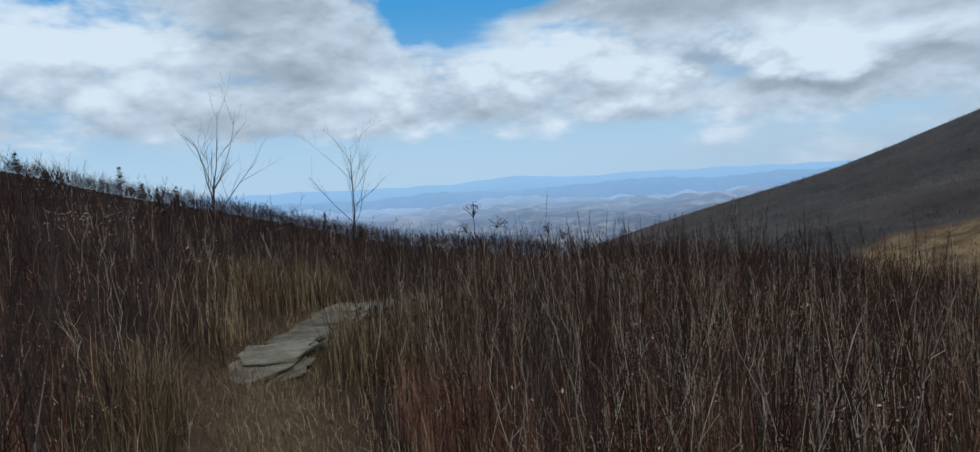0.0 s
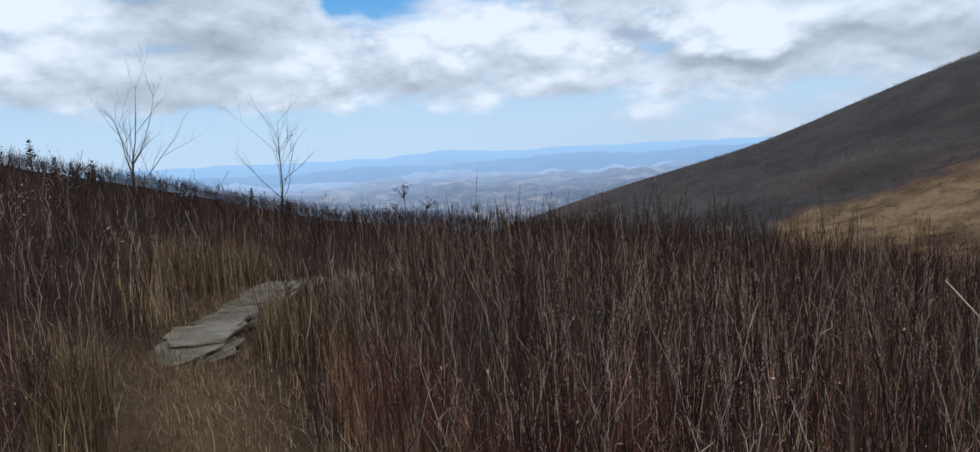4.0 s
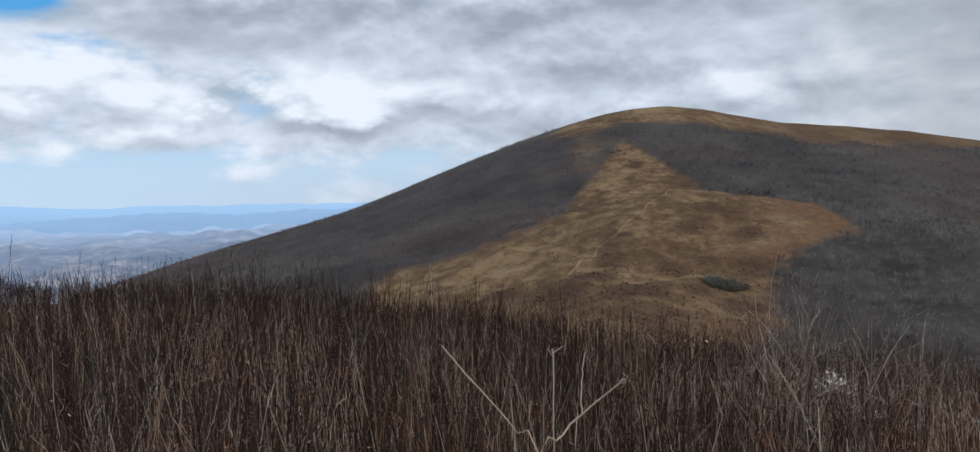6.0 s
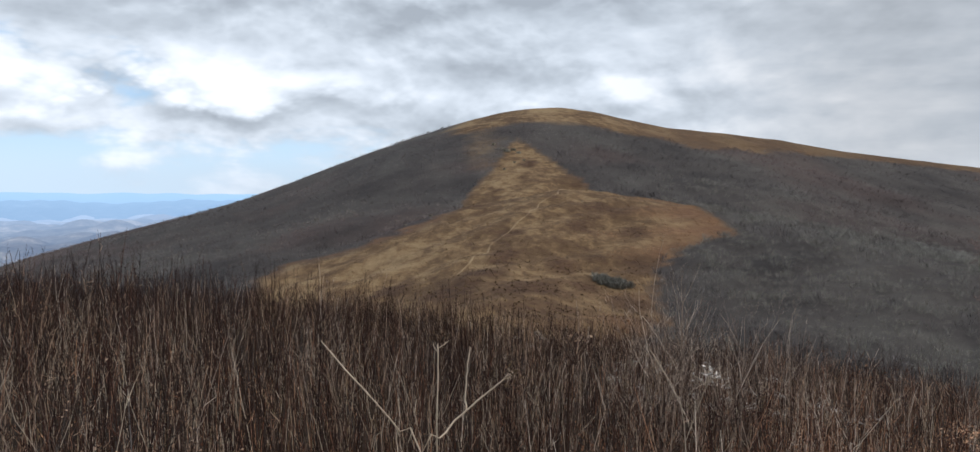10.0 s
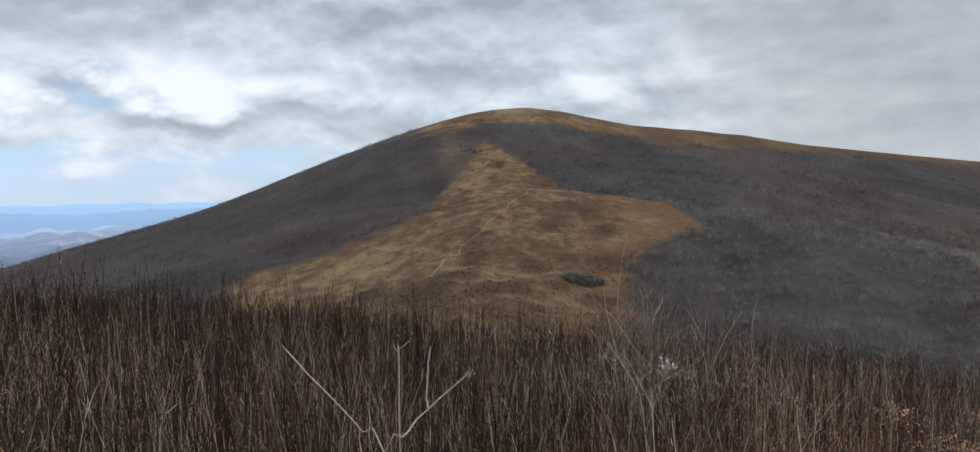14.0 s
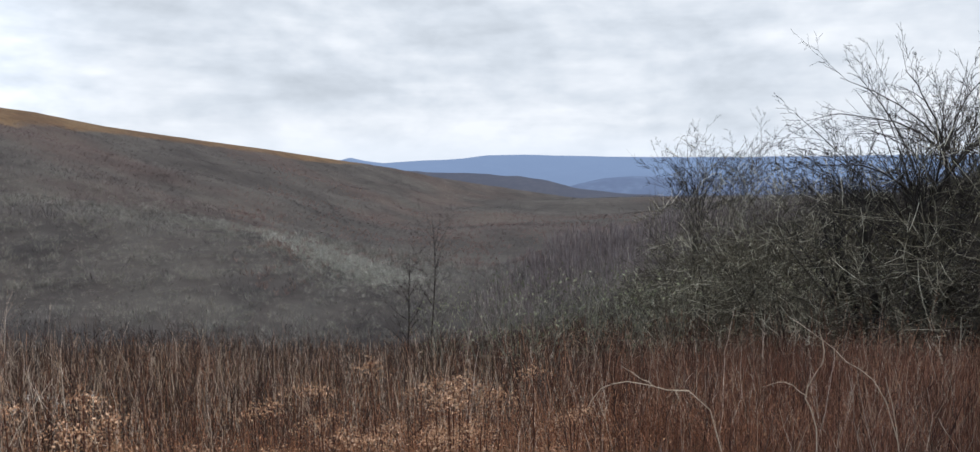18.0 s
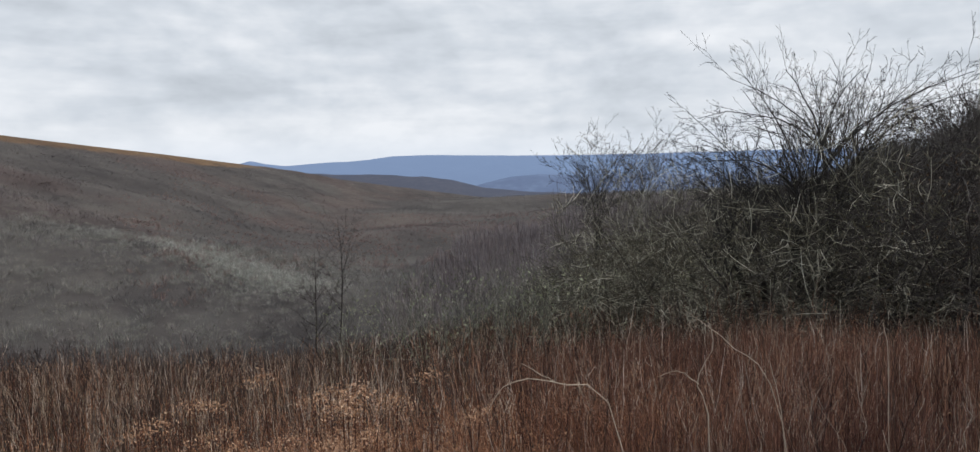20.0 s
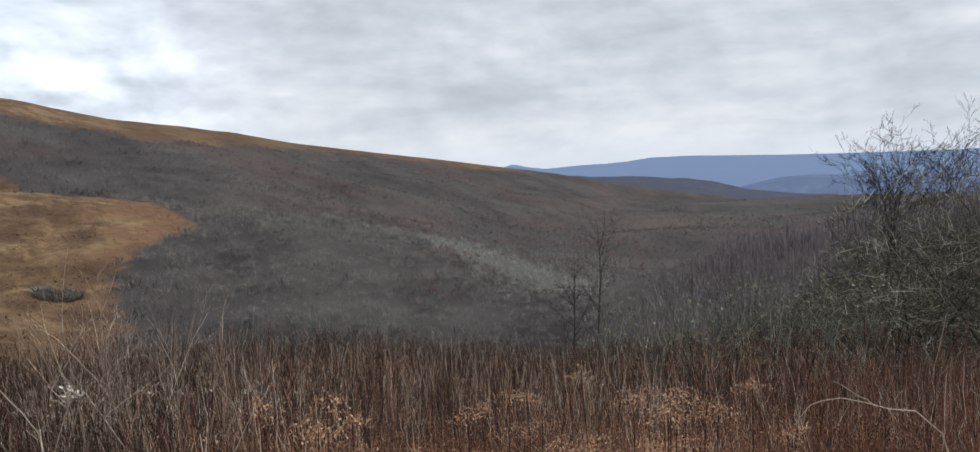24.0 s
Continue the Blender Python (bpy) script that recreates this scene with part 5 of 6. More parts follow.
def spreading_tree(name, seed, az, r, fork_el, stems_, limbs, span, reach_by, label, low=0, loose=0.45, stout=1.0, mat=HAW_BARK):
    """A low wide tree: short stems to a fork, then limbs that rise and sweep outward; span: degrees from upright, reach_by: limb length by that angle."""
    rnd = np.random.RandomState(seed)
    at = np.array(on_ground(az, r))
    fork = np.array(polar(az, r, fork_el))
    a = radians(az)
    right_, depth_ = np.array((math.cos(a), -math.sin(a), 0)), np.array((math.sin(a), math.cos(a), 0))
    ob = thing(name, tuple(at), label, "tree")
    t = np.linspace(0, 1, 8)[:, None]
    heads = []
    for k in range(stems_):
        foot = at + rnd.normal(0, 0.22, 3) * (1, 1, 0)
        head = fork + rnd.normal(0, loose, 3) * (1, 1, 0.5)
        path = foot * (1 - t) + head * t + np.cumsum(rnd.normal(0, 0.035, (8, 3)), 0) * t * (1.1 - t)
        part("trunk", tubes(path[None], np.linspace(0.085, 0.05, 8)[None] * stout, 6), mat, ob)
        heads.append(head)
    paths, radii = [], []
    for k in range(limbs + low):
        lie = k >= limbs
        lean = radians(rnd.uniform(62, 98) * (-1 if k % 3 else 1) if lie else span[0] + (span[1] - span[0]) * (0.5 + 0.5 * np.sign(2 * k + 1 - limbs) * abs((2 * (k + rnd.uniform(0.1, 0.9)) - limbs) / limbs) ** 0.75))
        length = float(np.interp(math.degrees(lean), *reach_by)) * rnd.uniform(0.72, 1.0)
        back_ = rnd.normal(0, 0.38) * length
        start = heads[k % stems_] - np.array((0, 0, rnd.uniform(0, 1.1) * loose * 2 + (0.3 if lie else 0)))
        rise_ = start + length * 0.62 * (right_ * math.sin(lean * 0.2) + np.array((0, 0, math.cos(lean * 0.2)))) * (0.4 if lie else 1) + depth_ * back_ * 0.3
        end = fork + length * (right_ * math.sin(lean) + np.array((0, 0, math.cos(lean)))) + depth_ * back_
        path = start * (1 - t) ** 2 + rise_ * 2 * t * (1 - t) + end * t ** 2
        path = path + np.cumsum(rnd.normal(0, 0.05, (8, 3)), 0) * t
        rad = rnd.uniform(0.016, 0.028) * stout * (1 - 0.82 * t[:, 0])
        part("limb", tubes(path[None], rad[None], 5), mat, ob)
        paths.append(path)
        radii.append(rad)
    level, fine = (np.array(paths), np.array(radii)), []
    for step in HAW:
        level = branch(rnd, *level, **step)
        fine.append(tubes(level[0], np.maximum(level[1], 0.0026), 3))
    part("crown", merge(fine), mat, ob, kind="stuff")
    return ob


spreading_tree("hawthorn_tree", 21, 84.4, 15.0, -3.0, 5, 20, (-70, 72), ((-98, -66, -34, -20, 7, 30, 48, 66, 98), (2.7, 2.4, 3.0, 2.7, 2.2, 2.6, 3.4, 3.1, 2.5)), "spreading leafless hawthorn with dark interlaced branches", 8)
spreading_tree("slim_tree", 27, 68.9, 20.0, -5.4, 3, 15, (-40, 46), ((-98, -40, -20, 5, 30, 46, 98), (1.8, 2.1, 2.5, 2.6, 2.5, 2.3, 1.5)), "slim dark leafless tree standing over lichened shrubs", 0, 0.30, 0.42)
spreading_tree("hawthorn_tree", 24, 80.9, 14.2, -3.5, 3, 11, (-66, 24), ((-98, -66, -50, -41, -12, 10, 24, 98), (1.7, 2.0, 2.1, 2.2, 1.5, 1.3, 1.2, 1.4)), "smaller wind-swept hawthorn leaning beside a larger one", 4)

# lichen-grey shrubs packed round its foot
MASS = [order(9, (50, 95), 0.72, 0.15, -0.22, 6, 0.62, 0.20, -0.06), order(7, (30, 70), 0.5, 0.2, -0.03, 4, 0.7, 0.18, 0.0), order(4, (30, 75), 0.45, 0.2, 0.0, 3, 0.85, 0.15)]


def lichen_shrub(seed, at, wide, tall, mats=(LICHEN, MOSS_LEAF), label="dense leafless shrub crusted with grey-green lichen"):
    rnd = np.random.RandomState(seed)
    n = 7
    a = np.arange(n) * 6.283 / n + rnd.uniform(-0.3, 0.3, n)
    leans = np.stack([np.cos(a), np.sin(a)], -1) * rnd.uniform(0.5, 1.3, (n, 1)) * wide / 2
    ob = bare_tree("lichen_shrub", seed, at, leans, tall * rnd.uniform(0.6, 1.0, n), rnd.uniform(0.016, 0.026, n), MASS, (BARK, mats[0]),
                   label, "shrub", "shrubs under the hawthorn", False, 0.0038)
    k = 600
    b, q = rnd.uniform(0, 6.283, k), rnd.uniform(0, 1, k) ** 0.5
    h = rnd.uniform(0.05, 0.95, k)
    reach = q * wide * 0.52 * np.sqrt(np.clip(1.05 - h ** 2, 0, 1))
    part("foliage", flakes(rnd, at[0] + np.cos(b) * reach, at[1] + np.sin(b) * reach, at[2] + h * tall * 0.95, rnd.uniform(0.012, 0.035, k)), mats[1], ob, "withered leaves", "stuff")
    return ob


first = lichen_shrub(31, on_ground(80, 12.6), 3.0, 2.7)
second = lichen_shrub(32, on_ground(88, 12.8), 3.2, 2.9)
# same shrub in darker bark and leaf, standing in for shade at the right
third = lichen_shrub(33, on_ground(94.5, 13.6), 3.2, 2.9, (BARK, HEATH), "dense leafless shrub on the edge of the wood, darkened for shade")
rnd = np.random.RandomState(5)
for k, (az, r) in enumerate(((67.0, 14.4), (70.0, 13.8), (75.0, 12.8), (84, 13.4), (92.5, 13.0), (97, 13.6), (72.5, 15.5), (77.5, 15.0), (86.5, 15.8), (91, 16.4), (101, 15.5), (73.5, 17.5), (96, 18.5), (69.5, 18), (82, 18.5), (75, 21), (88, 21), (94, 23), (100, 21), (80, 24), (71.5, 24), (84.5, 27), (91, 29), (97, 30))):
    x, y, z = on_ground(az, r)
    top_ = EYE + r * math.tan(radians(float(np.interp(az, (62, 66, 70, 74, 82, 88, 92, 100), (-8, -6.0, -3.2, -1.8, -0.9, 1.0, 2.6, 3.8))) - rnd.uniform(0, 1.2)))
    s = min(2.3, max(0.5, (top_ - z) / (3.3 if az < 86 else 3.1)))
    copy_thing(third if az > 86 else (first, second)[k % 2], pose(x, y, z, 0, 0, float(rnd.uniform(0, 360))) @ Matrix.Diagonal((s, s, s, 1)))


def leafy_bush(seed, at, wide, tall):
    """Low bush with pale green leaves and lichen on its twigs."""
    rnd = np.random.RandomState(seed)
    ob = bare_tree("green_bush", seed, at, rnd.normal(0, wide * 0.3, (6, 2)), tall * rnd.uniform(0.7, 1, 6), (0.012,) * 6,
                   [order(7, (25, 60), 0.5, 0.3, 0.1, 5, 0.6, 0.12), order(4, (25, 60), 0.5, 0.3, 0.1, 3, 0.7)], (BUSH_TWIG, BUSH_TWIG), "low bush with sparse grey-green leaves on lichened twigs", "bush", "green bushes", False)
    k = 220
    b, q, h = rnd.uniform(0, 6.283, k), rnd.uniform(0, 1, k) ** 0.5 * wide * 0.55, rnd.uniform(0.3, 1.08, k)
    part("foliage", flakes(rnd, at[0] + np.cos(b) * q, at[1] + np.sin(b) * q, at[2] + h * tall, rnd.uniform(0.014, 0.034, k)), GREEN_LEAF, ob, "small grey-green leaves", "stuff")
    return ob


for k, (az, r, w, h) in enumerate(((55.5, 12.5, 1.8, 1.75), (58.2, 13, 1.6, 1.65), (61, 13.5, 1.8, 1.75), (63.8, 13, 1.8, 1.8), (53, 14.5, 1.4, 1.7), (66.5, 12.2, 1.6, 1.6), (49.5, 15, 1.2, 1.55), (57, 16, 1.8, 2.0), (62.3, 16.5, 2.0, 2.1))):
    leafy_bush(100 + k, on_ground(az, r), w, h)

# bare trees on the bank behind
BANK_TREE = [order(11, (28, 58), 0.42, 0.30, 0.15, 6, 0.52, 0.10, 0.08), order(6, (25, 50), 0.48, 0.25, 0.12, 4, 0.65), order(4, (25, 50), 0.5, 0.2, 0.1, 3, 0.75)]
models = [bare_tree("bare_tree", 70 + k, on_ground(az, r), lean, tall, thick, BANK_TREE, (mat, mat), label, "tree", "trees on the bank", False, 0.0045)
          for k, (az, r, lean, tall, thick, mat, label) in enumerate((
              (72.0, 23, ((0.2, 0.2), (-0.5, -0.3)), (4.9, 4.4), (0.05, 0.04), GREY_BARK, "slender leafless grey tree beside the hawthorn"),
              (76, 34, ((0.3, 0.2),), (5.6,), (0.08,), GREY_BARK, "slender leafless grey tree on the wooded bank"),
              (84, 40, ((-0.2, 0.4), (0.4, 0.0)), (5.5, 4.9), (0.08, 0.06), GREY_BARK, "forked leafless grey tree on the wooded bank"),
              (63, 60, ((0.1, -0.3),), (6.0,), (0.09,), GREY_BARK, "slender leafless grey tree on the wooded bank")))]
rnd = np.random.RandomState(77)
for k in range(110):
    az, r = rnd.uniform(54, 106), rnd.uniform(30, 150)
    if az < 70 and r < 50:
        continue
    x, y, z = on_ground(az, r)
    top_ = EYE + r * math.tan(radians(float(bank_top(az)) - rnd.uniform(0, 2.0)))
    s = min(1.5, max(0.3, (top_ - z) / 6.2))
    copy_thing(models[k % 4], pose(x, y, z, 0, 0, float(rnd.uniform(0, 360))) @ Matrix.Diagonal((s, s, s, 1)))

# two thin trees down in the hollow
for k, (az, r, tall) in enumerate(((48.9, 62, 5.2), (47.3, 58, 3.6))):
    x, y, _ = polar(az, r)
    z = EYE + r * math.tan(radians(-4.4 if k == 0 else -6.2)) - tall
    foot = on_ground(az, r)
    h = max(tall, EYE + r * math.tan(radians(-4.3 if k == 0 else -6.6)) - foot[2])
    bare_tree("thin_tree", 90 + k, foot, ((0.2, 0.1),), (h,), (0.11,), [order(22, (40, 75), 0.26, 0.3, 0.15, 5, 0.5, 0.15), order(5, (30, 60), 0.5, 0.3, 0.1, 3, 0.8)],
              (BARK, BARK), "thin dark half-dead tree standing in the hollow", "tree", "thin trees in the hollow", False)


# ---- stone slabs of the trail ----
def stone_material():
    m, k, b = material("grey_sandstone", 0.9, 0.2)
    place = k.nodes.new("ShaderNodeTexCoord").outputs["Object"]
    rand = k.nodes.new("ShaderNodeObjectInfo").outputs["Random"]
    lay = k.noise(k.vec("MULTIPLY", place, (3.0, 3.0, 40.0)), 1.0, 5, 0.6)
    blot = k.noise(place, 5.0, 6, 0.65)
    value = k.math("ADD", k.math("MULTIPLY", lay, 0.35), k.math("ADD", k.math("MULTIPLY", blot, 0.5), k.math("MULTIPLY", rand, 0.15)))
    k.put(b.inputs["Base Color"], ramp(k, value, ((0.32, (0.06, 0.05, 0.037)), (0.46, (0.15, 0.13, 0.10)), (0.6, (0.26, 0.235, 0.185)), (0.78, (0.42, 0.39, 0.32)))))
    bumped(k, b, k.math("ADD", lay, k.math("ADD", blot, k.math("MULTIPLY", k.noise(place, 28.0, 4, 0.7), 0.5))), 0.05, 1.0)
    return m


STONE = stone_material()


def slab(name, rnd, at, long, wide, thick, turn, mat=STONE, parent=None, plates=4):
    """A broken flagstone: ragged split layers lying on one another, each with its own outline."""
    n = 17
    bm = bmesh.new()
    base = rnd.uniform(0.84, 1.1, n)
    for p in range(plates):
        a = np.sort(np.arange(n) * 6.283 / n + rnd.uniform(-0.16, 0.16, n))
        r = 0.5 * base * rnd.uniform(0.9, 1.06, n) / np.maximum(np.abs(np.cos(a)), np.abs(np.sin(a))) ** 0.75 * (1.0 - 0.05 * p * rnd.uniform(0, 2.0))
        shift = rnd.normal(0, 0.025, 2)
        low_, top_ = p / plates * thick, (p + 0.93) / plates * thick
        rings = []
        for z, grow_ in ((low_, 0.985), (low_ + (top_ - low_) * 0.7, 1.0), (top_, 0.965), (top_ + 0.002, 0.55)):
            q = r * grow_ + rnd.uniform(-0.012, 0.012, n)
            rings.append(np.stack([np.cos(a) * q * long + shift[0], np.sin(a) * q * wide + shift[1], np.full(n, z) + rnd.normal(0, 0.05, n) * thick / plates + 0.06 * thick * np.cos(a - p)], -1))
        rows = [[bm.verts.new(v) for v in ring] for ring in rings]
        for under, over in zip(rows, rows[1:]):
            for i in range(n):
                bm.faces.new((under[i], under[(i + 1) % n], over[(i + 1) % n], over[i]))
        bm.faces.new(rows[-1])
        bm.faces.new(rows[0][::-1])
    me = bpy.data.meshes.new(name)
    bm.to_mesh(me)
    bm.free()
    me.materials.append(mat)
    ob = new(name, me)
    ob.matrix_world = pose(*at, rnd.uniform(-3, 3), rnd.uniform(-3, 3), turn)
    return ob


rnd = np.random.RandomState(41)
STEPS = ((-6.0, 3.5, 0.95, 0.7, 0.0), (-6.3, 3.85, 0.9, 0.65, 0.04), (-6.7, 4.2, 0.9, 0.65, 0.02), (-6.1, 3.85, 0.6, 0.4, -0.01), (-7.0, 4.6, 0.85, 0.6, 0.04),
         (-7.4, 5.0, 0.9, 0.65, 0.03), (-7.75, 5.4, 0.9, 0.65, 0.07), (-8.1, 5.8, 0.85, 0.6, 0.04), (-8.5, 6.3, 0.9, 0.65, 0.05), (-8.9, 6.9, 0.9, 0.65, 0.04), (-9.25, 7.5, 0.9, 0.6, 0.04), (-9.5, 8.2, 0.9, 0.6, 0.04), (-9.8, 8.9, 0.9, 0.6, 0.04), (-4.75, 2.3, 0.3, 0.22, -0.04))
for x, y, long, wide, lift in STEPS:
    x, y = x * 0.95, y * 0.95
    tagged(slab("stepping_stone", rnd, (x, y, ground_z(x, y) + lift - 0.06), long * 0.98, wide * 0.95, float(rnd.uniform(0.09, 0.13)), float(rnd.uniform(110, 155))),
           "flat weathered grey sandstone slab set along the trail", "stone", "slabs of the trail")

# boulders on the far ridge
for k, (az, r, size) in enumerate(((2.4, 448, 4.5), (2.9, 452, 3.5), (3.3, 446, 3.0), (2.0, 455, 3.0), (3.7, 430, 2.2), (-3.4, 303, 1.8), (-3.2, 305, 1.2), (-5.3, 297, 1.6), (3.0, 425, 2.0), (1.4, 470, 3.0), (5.3, 352, 1.3), (8.2, 300, 1.2), (2.2, 410, 2.0))):
    tagged(slab("boulder", rnd, on_ground(az, r, -0.3), size, size * 0.7, size * 0.42, float(rnd.uniform(0, 180))), "pale grey boulder outcropping on the grassy spur", "rock", "boulders on the spur")


# worn path up the spur
def spur_path():
    way_ = np.array([polar(*n)[:2] for n in ((-1.6, 205), (0.2, 225), (1.44, 241), (2.66, 257), (3.64, 270), (5.1, 294), (6.3, 312), (6.6, 330))])
    s_ = np.linspace(0, len(way_) - 1.001, 150)
    i = s_.astype(int)
    f = (s_ - i)[:, None]
    f = f * f * (3 - 2 * f) * 0.5 + f * 0.5
    mid = way_[i] * (1 - f) + way_[i + 1] * f
    side = unit(np.gradient(mid, axis=0))[:, ::-1] * np.array((1, -1))
    mid = mid + side * (waves(mid[:, 0], mid[:, 1], 40, 71) * 1.2)[:, None]
    verts = []
    for k in (-0.3, -0.1, 0.1, 0.3):
        q = mid + side * k
        verts.append(np.stack([q[:, 0], q[:, 1], height(q[:, 0], q[:, 1]) + (0.16 if abs(k) < 0.2 else 0.06)], -1))
    verts = np.stack(verts, 1).reshape(-1, 3)
    j = np.arange(149)[:, None] * 4 + np.arange(3)[None]
    return tagged(bulk_mesh("spur_path", verts, np.stack([j, j + 1, j + 5, j + 4], -1).reshape(-1, 4), STRAW_FAR, True), "faint worn path winding up the grassy spur", "path", kind="structure")


spur_path()

# ---- dead umbel stalks ----
def curve_tube(points, r0, r1, sides=5, nodes=12):
    """A smooth bent tube through a few points."""
    p = np.array(points, float)
    s = np.linspace(0, len(p) - 1, nodes)
    i = np.minimum(s.astype(int), len(p) - 2)
    f = (s - i)[:, None]
    q = [p[max(0, a - 1)] for a in i], [p[a] for a in i], [p[a + 1] for a in i], [p[min(len(p) - 1, a + 2)] for a in i]
    a, b, c, d = (np.array(v) for v in q)
    path = 0.5 * (2 * b + (c - a) * f + (2 * a - 5 * b + 4 * c - d) * f ** 2 + (3 * b - a - 3 * c + d) * f ** 3)
    path[1:-1] += np.random.RandomState(int(abs(p[0, 0] * 1000)) % 9999).normal(0, r0 * 0.9, (nodes - 2, 3))
    return tubes(path[None], np.linspace(r0, r1, nodes)[None], sides)


def umbel(rnd, at, way_, size, rays=11):
    """The dried spokes of a flower head, with seed bits at their tips."""
    way_ = unit(np.array(way_, float))
    spread = unit(way_ + rnd.normal(0, 0.55, (rays, 3)))
    at = np.array(at)
    path = np.stack([np.tile(at, (rays, 1)), at + spread * size * 0.55 + way_ * 0.01, at + spread * size], 1)
    spokes = tubes(path, np.tile([0.0022, 0.0016, 0.0014], (rays, 1)), 3)
    tips = np.repeat(path[:, 2], 6, 0) + rnd.normal(0, 0.012, (rays * 6, 3))
    return spokes, flakes(rnd, tips[:, 0], tips[:, 1], tips[:, 2], rnd.uniform(0.004, 0.009, len(tips)))


def at_view(az, el, r):
    """A place at that heading, height angle and distance from the viewer's feet."""
    return np.array(polar(az, r, el))


def umbel_stalk(seed, limbs, mat, heads, thick, label, seed_mat=None):
    """limbs: rows of points (heading, height angle, distance), the first one rising from the ground; heads: limb numbers that end in an umbel."""
    rnd = np.random.RandomState(seed)
    lines = [[at_view(*p) for p in limb] for limb in limbs]
    x, y, _ = lines[0][0]
    lines[0][0] = np.array((x, y, ground_z(x, y) - 0.03))
    ob = thing("dead_umbel_stalk", tuple(lines[0][0]), label, "dead plant", "dead umbel stalks")
    for k, line in enumerate(lines):
        limb = part("stalk" if k == 0 else "side_stalk", curve_tube(line, thick * (1 if k == 0 else 0.7), thick * (0.65 if k == 0 else 0.4)), mat, ob)
        if k in heads:
            spokes, bits = umbel(rnd, line[-1], line[-1] - line[-2], heads[k])
            part("umbel", spokes, mat, limb, kind="stuff")
            part("seed_head", bits, seed_mat or mat, limb, kind="stuff")
    return ob


# pale branching stalk straight ahead
umbel_stalk(1, [[(-6.4, -24, 2.55), (-4.1, -17.6, 2.62), (-2.5, -15.6, 2.65), (-1.0, -14.0, 2.68), (1.5, -12.1, 2.7)],
                [(-1.0, -14.0, 2.68), (-1.05, -12.2, 2.7), (-0.7, -10.2, 2.72)]], PALE_STALK, {0: 0.03}, 0.0040, "bleached branching dead stalk with bare umbel spokes", HEATH)
umbel_stalk(2, [[(-1.6, -25, 2.55), (-3.7, -17.6, 2.62), (-5.5, -14.9, 2.66), (-7.8, -12.3, 2.69), (-10.1, -9.6, 2.72)], [(-5.5, -14.9, 2.66), (-5.2, -17.5, 2.62), (-5.0, -21, 2.58)]], PALE_STALK, {}, 0.0028, "bleached dead stalk leaning across the thicket")
umbel_stalk(3, [[(-2.9, -25, 2.6), (-2.8, -12.9, 2.69), (-2.8, -10.3, 2.72)], [(-2.8, -10.3, 2.72), (-2.4, -10.0, 2.72), (-2.1, -9.8, 2.73)], [(-2.8, -10.5, 2.72), (-3.0, -10.2, 2.72), (-3.1, -9.9, 2.73)]], PALE_STALK, {}, 0.0025, "upright pale dead stalk with a broken fork")
umbel_stalk(4, [[(5.6, -24, 3.0), (5.7, -15, 3.0), (6.2, -10.8, 3.0)], [(6.1, -11.4, 3.0), (7.2, -9.8, 3.0)], [(6.1, -11.4, 3.0), (5.0, -9.9, 3.0)]], GREY_STEM, {0: 0.06}, 0.0037, "grey-brown forked dead stalk in the thicket")
umbel_stalk(5, [[(15.2, -24, 3.2), (13.4, -16.0, 3.2), (12.6, -13.0, 3.2), (11.0, -10.4, 3.2)], [(13.4, -16, 3.2), (14.6, -12.6, 3.2)]], PALE_STALK, {1: 0.06}, 0.0024, "pale forked dead stalk among white seed heads", WHITE_FLUFF)
# dark umbels seen against the plain
umbel_stalk(6, [[(-43.0, -20, 5.4), (-43.3, -8, 5.4), (-43.5, -3.6, 5.4)], [(-43.2, -6.5, 5.4), (-42.2, -4.9, 5.4), (-41.9, -4.4, 5.4)], [(-43.4, -5.4, 5.4), (-44.0, -4.6, 5.4)]], BARK, {0: 0.09, 1: 0.07, 2: 0.05}, 0.0028, "dark dead stalk with flat-topped seed umbels", HEATH)
umbel_stalk(7, [[(-38.6, -18, 6.2), (-38.4, -7, 6.2), (-38.3, -5.0, 6.2)], [(-38.4, -6.6, 6.2), (-37.4, -5.4, 6.2)]], BARK, {0: 0.07, 1: 0.05}, 0.0026, "dark dead stalk with small seed umbels", HEATH)
umbel_stalk(8, [[(-2.6, -26, 3.3), (-2.7, -16, 3.3), (-2.7, -10.4, 3.3)], [(-2.7, -12.0, 3.3), (-2.0, -10.8, 3.3)]], GREY_STEM, {0: 0.05}, 0.0031, "upright brown stalk with a dried head", HEATH)
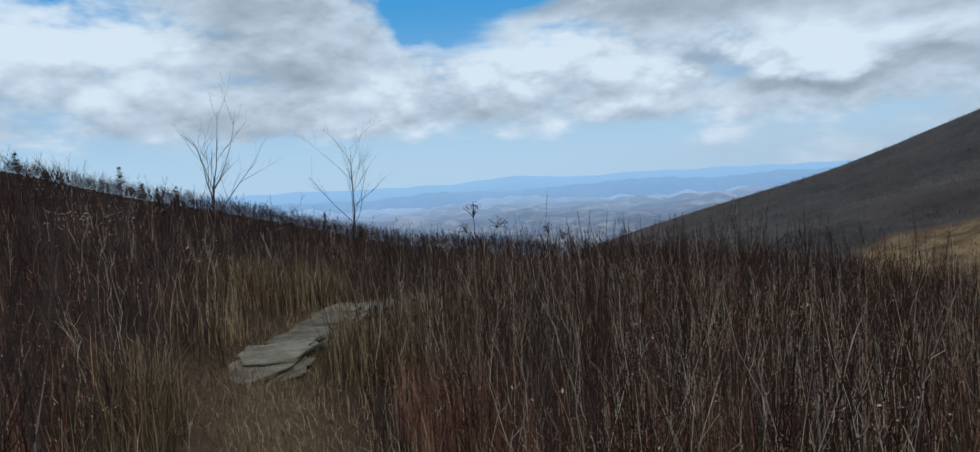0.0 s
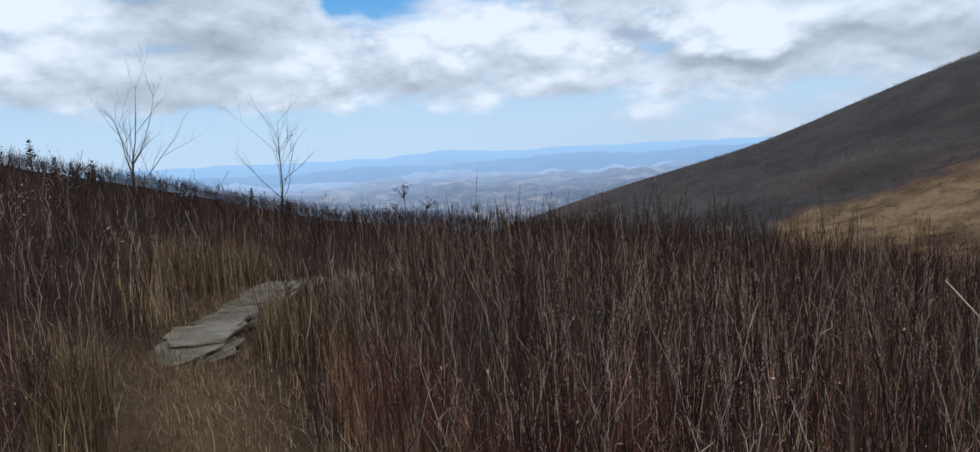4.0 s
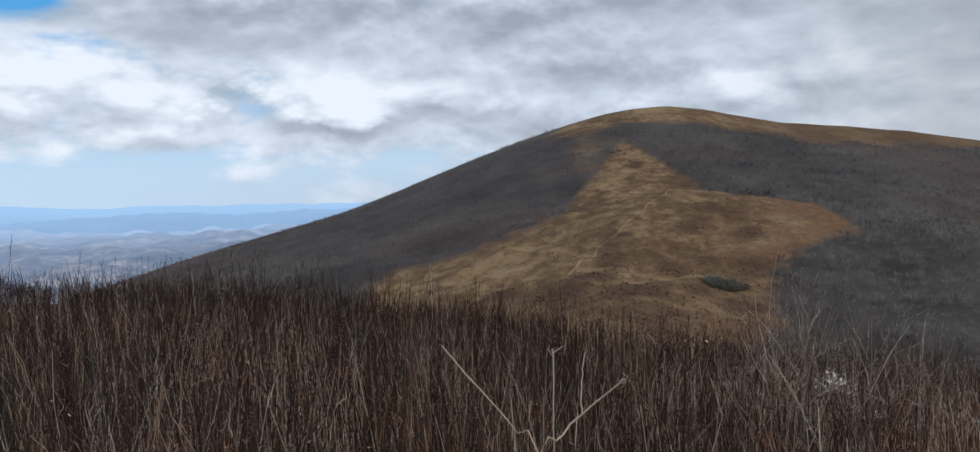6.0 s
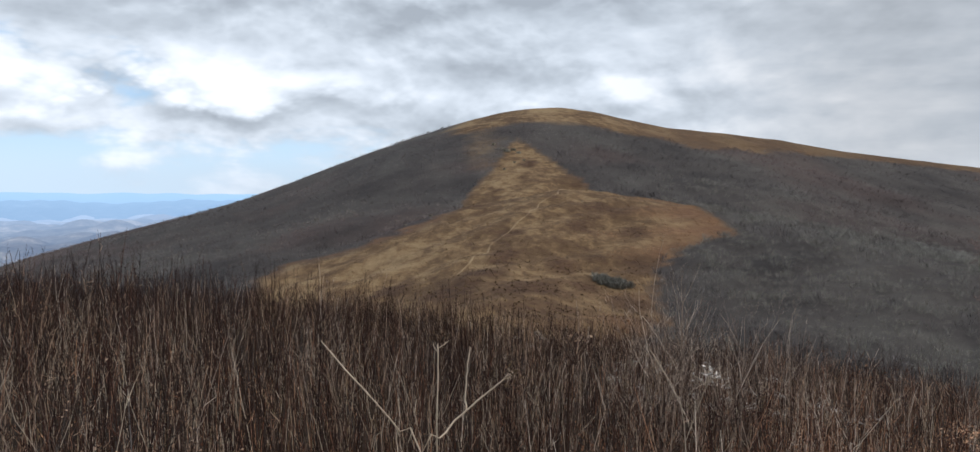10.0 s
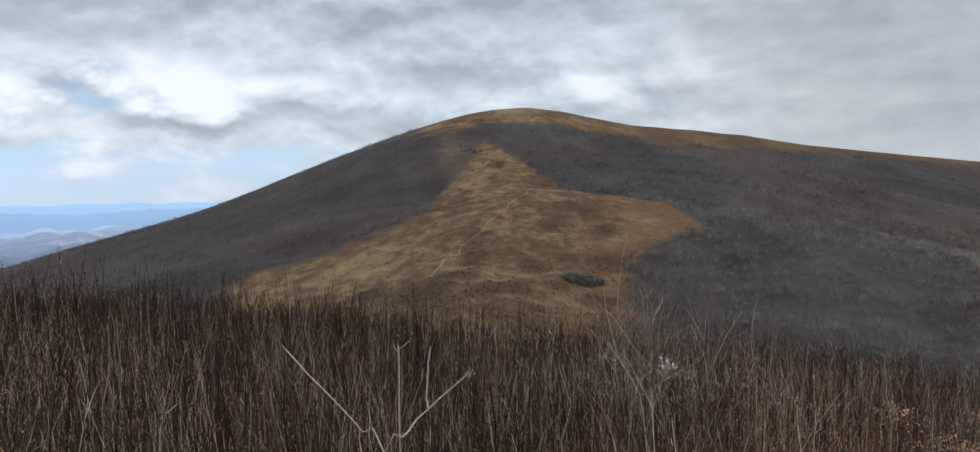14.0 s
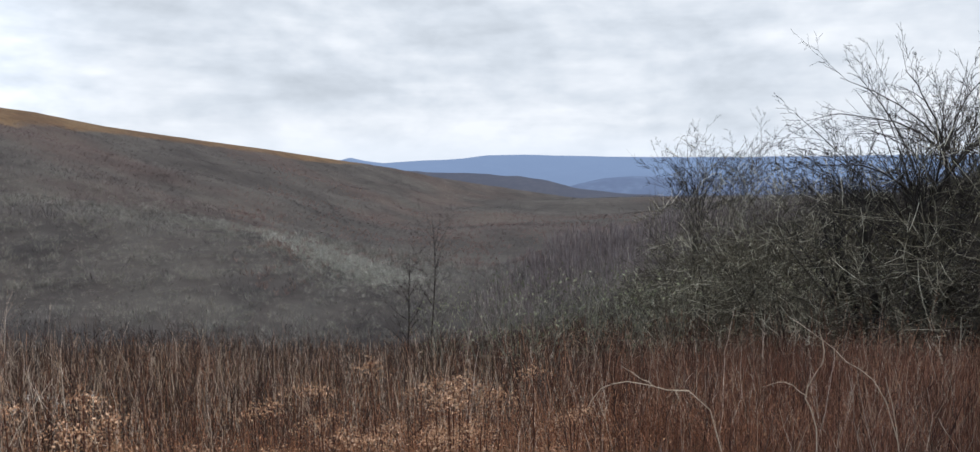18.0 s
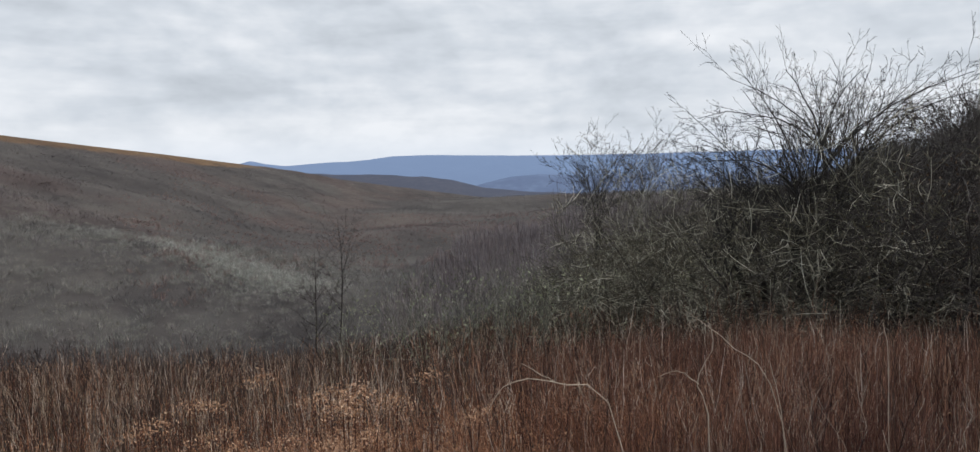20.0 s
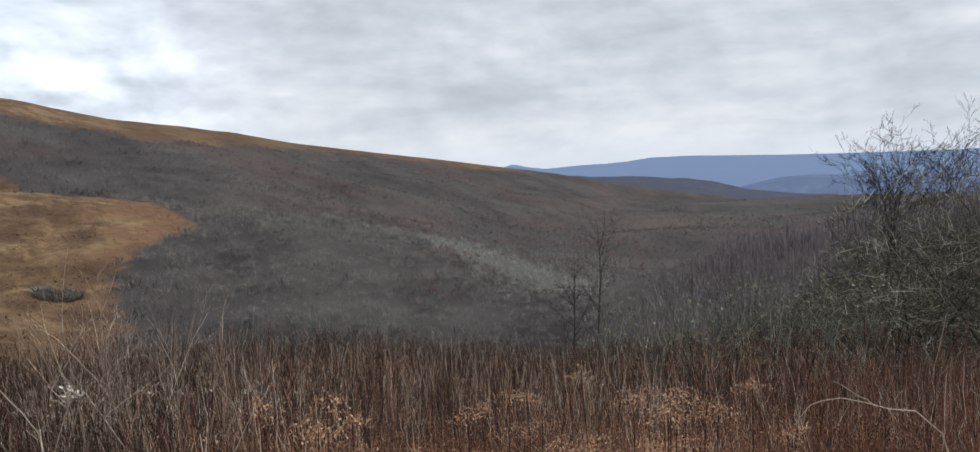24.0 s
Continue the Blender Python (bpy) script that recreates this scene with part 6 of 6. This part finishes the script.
# crooked pale sticks on the right
umbel_stalk(9, [[(75.4, -22, 4.0), (75.2, -17.5, 4.0), (74.4, -14.8, 4.0), (75.4, -12.6, 4.0), (75.1, -10.9, 4.0)], [(74.5, -15, 4.0), (73.2, -14.2, 4.0), (71.8, -14.6, 4.0)]], PALE_STALK, {}, 0.0029, "crooked bleached stick standing in red-brown fern")
umbel_stalk(10, [[(81.5, -21, 4.2), (79.4, -15.4, 4.2), (76.6, -12.4, 4.2), (73.6, -10.2, 4.2)]], PALE_STALK, {}, 0.0022, "bleached stick leaning over the fern")
umbel_stalk(11, [[(71.5, -21, 3.6), (68.6, -16.8, 3.6), (64.8, -14.9, 3.6), (61.6, -14.8, 3.6), (60.2, -16.4, 3.6)], [(64.8, -14.9, 3.6), (62.4, -13.6, 3.6)]], PALE_STALK, {}, 0.0025, "arched bleached branch lying over the stems")
umbel_stalk(12, [[(80.8, -22, 4.4), (80.0, -17, 4.4), (79.2, -13.4, 4.4)]], PALE_STALK, {}, 0.0022, "short bleached stick standing in fern")
umbel_stalk(13, [[(86.6, -20, 4.6), (86.4, -14, 4.6), (86.0, -10.6, 4.6)]], PALE_STALK, {}, 0.0022, "upright bleached stick beside the lichened shrubs")


# ---- seed-headed plants ----
def seed_plant(seed, az, el, r, wide, mat, label, name, heads=7, bits=70, size=0.010):
    """Several stems from one root, each with a plume of dry seed."""
    rnd = np.random.RandomState(seed)
    top = at_view(az, el, r)
    x, y = float(top[0]), float(top[1])
    z = ground_z(x, y)
    ob = thing(name, (x, y, z), label, "dead plant", name.replace("_", " ") + " clumps")
    tall = max(0.35, float(top[2]) - z)
    for k in range(heads):
        dx, dy = rnd.normal(0, wide * 0.5, 2)
        h = tall * rnd.uniform(0.82, 1.0)
        foot, tip = np.array((x + dx * 0.2, y + dy * 0.2, z - 0.02)), np.array((x + dx, y + dy, z + h))
        stem = part("stem", curve_tube([foot, (foot + tip) / 2 + rnd.normal(0, 0.02, 3), tip], 0.003, 0.0015, 4, 6), RED_STEM, ob)
        cloud_ = tip + rnd.normal(0, 1, (bits, 3)) * np.array((0.026, 0.026, 0.010))
        cloud_[:, 2] -= 0.35 * np.hypot(cloud_[:, 0] - tip[0], cloud_[:, 1] - tip[1])
        part("seed_head", flakes(rnd, cloud_[:, 0], cloud_[:, 1], cloud_[:, 2], rnd.uniform(0.6, 1.3, bits) * size), mat, stem, kind="stuff")
    return ob


TAN = "tan fluffy seed heads on a dead goldenrod clump"
for k, (az, el, r, wide) in enumerate(((50.0, -11.0, 2.4, 0.14), (53.2, -12.0, 2.4, 0.16), (50.6, -13.6, 2.3, 0.16), (49.6, -15.8, 2.2, 0.2), (52.4, -16.2, 2.3, 0.2), (31.2, -12.6, 2.0, 0.2), (28.0, -12.8, 2.1, 0.16),
                                       (29.4, -15.6, 1.9, 0.2), (40.4, -12.8, 2.6, 0.16), (43.0, -13.0, 2.6, 0.14), (36.0, -15.8, 2.1, 0.14), (45.0, -16.6, 2.2, 0.14), (38.6, -17.0, 2.0, 0.16), (34.0, -17.6, 1.9, 0.12), (56.0, -17.6, 2.3, 0.14), (58.5, -15.5, 2.8, 0.12), (47.4, -17.8, 2.0, 0.12))):
    seed_plant(200 + k, az, el, r, wide, SEED_FLUFF, TAN, "goldenrod", 5, 150, 0.0036)
WHITE = "white fluffy seed heads on thin dead aster stems"
for k, (az, el, r, wide) in enumerate(((13.0, -13.2, 6.5, 0.5), (10.6, -12.0, 7.0, 0.4), (18.4, -13.0, 6.5, 0.6), (16.2, -12.4, 7.0, 0.4), (21.6, -13.4, 6.0, 0.5), (24.6, -13.6, 6.0, 0.5), (3.4, -10.6, 9.0, 0.5))):
    seed_plant(240 + k, az, el, r, wide, WHITE_FLUFF, WHITE, "aster", 5, 26, 0.0075)

# pale seed heads scattered over the left slope
rnd = np.random.RandomState(301)
x, y, r, az = scatter(rnd, 26, -100, -58, 7, 20, 1.0, 1.0)
k = np.repeat(np.arange(len(x)), 34)
stuff("aster_fluff", flakes(rnd, x[k] + rnd.normal(0, 0.16, len(k)), y[k] + rnd.normal(0, 0.16, len(k)), (height(x, y) + rnd.uniform(0.6, 0.95, len(x)))[k] + rnd.normal(0, 0.07, len(k)), rnd.uniform(0.006, 0.013, len(k))),
      WHITE_FLUFF, "pale fluffy seed heads dotted over the brown slope", "seed heads")
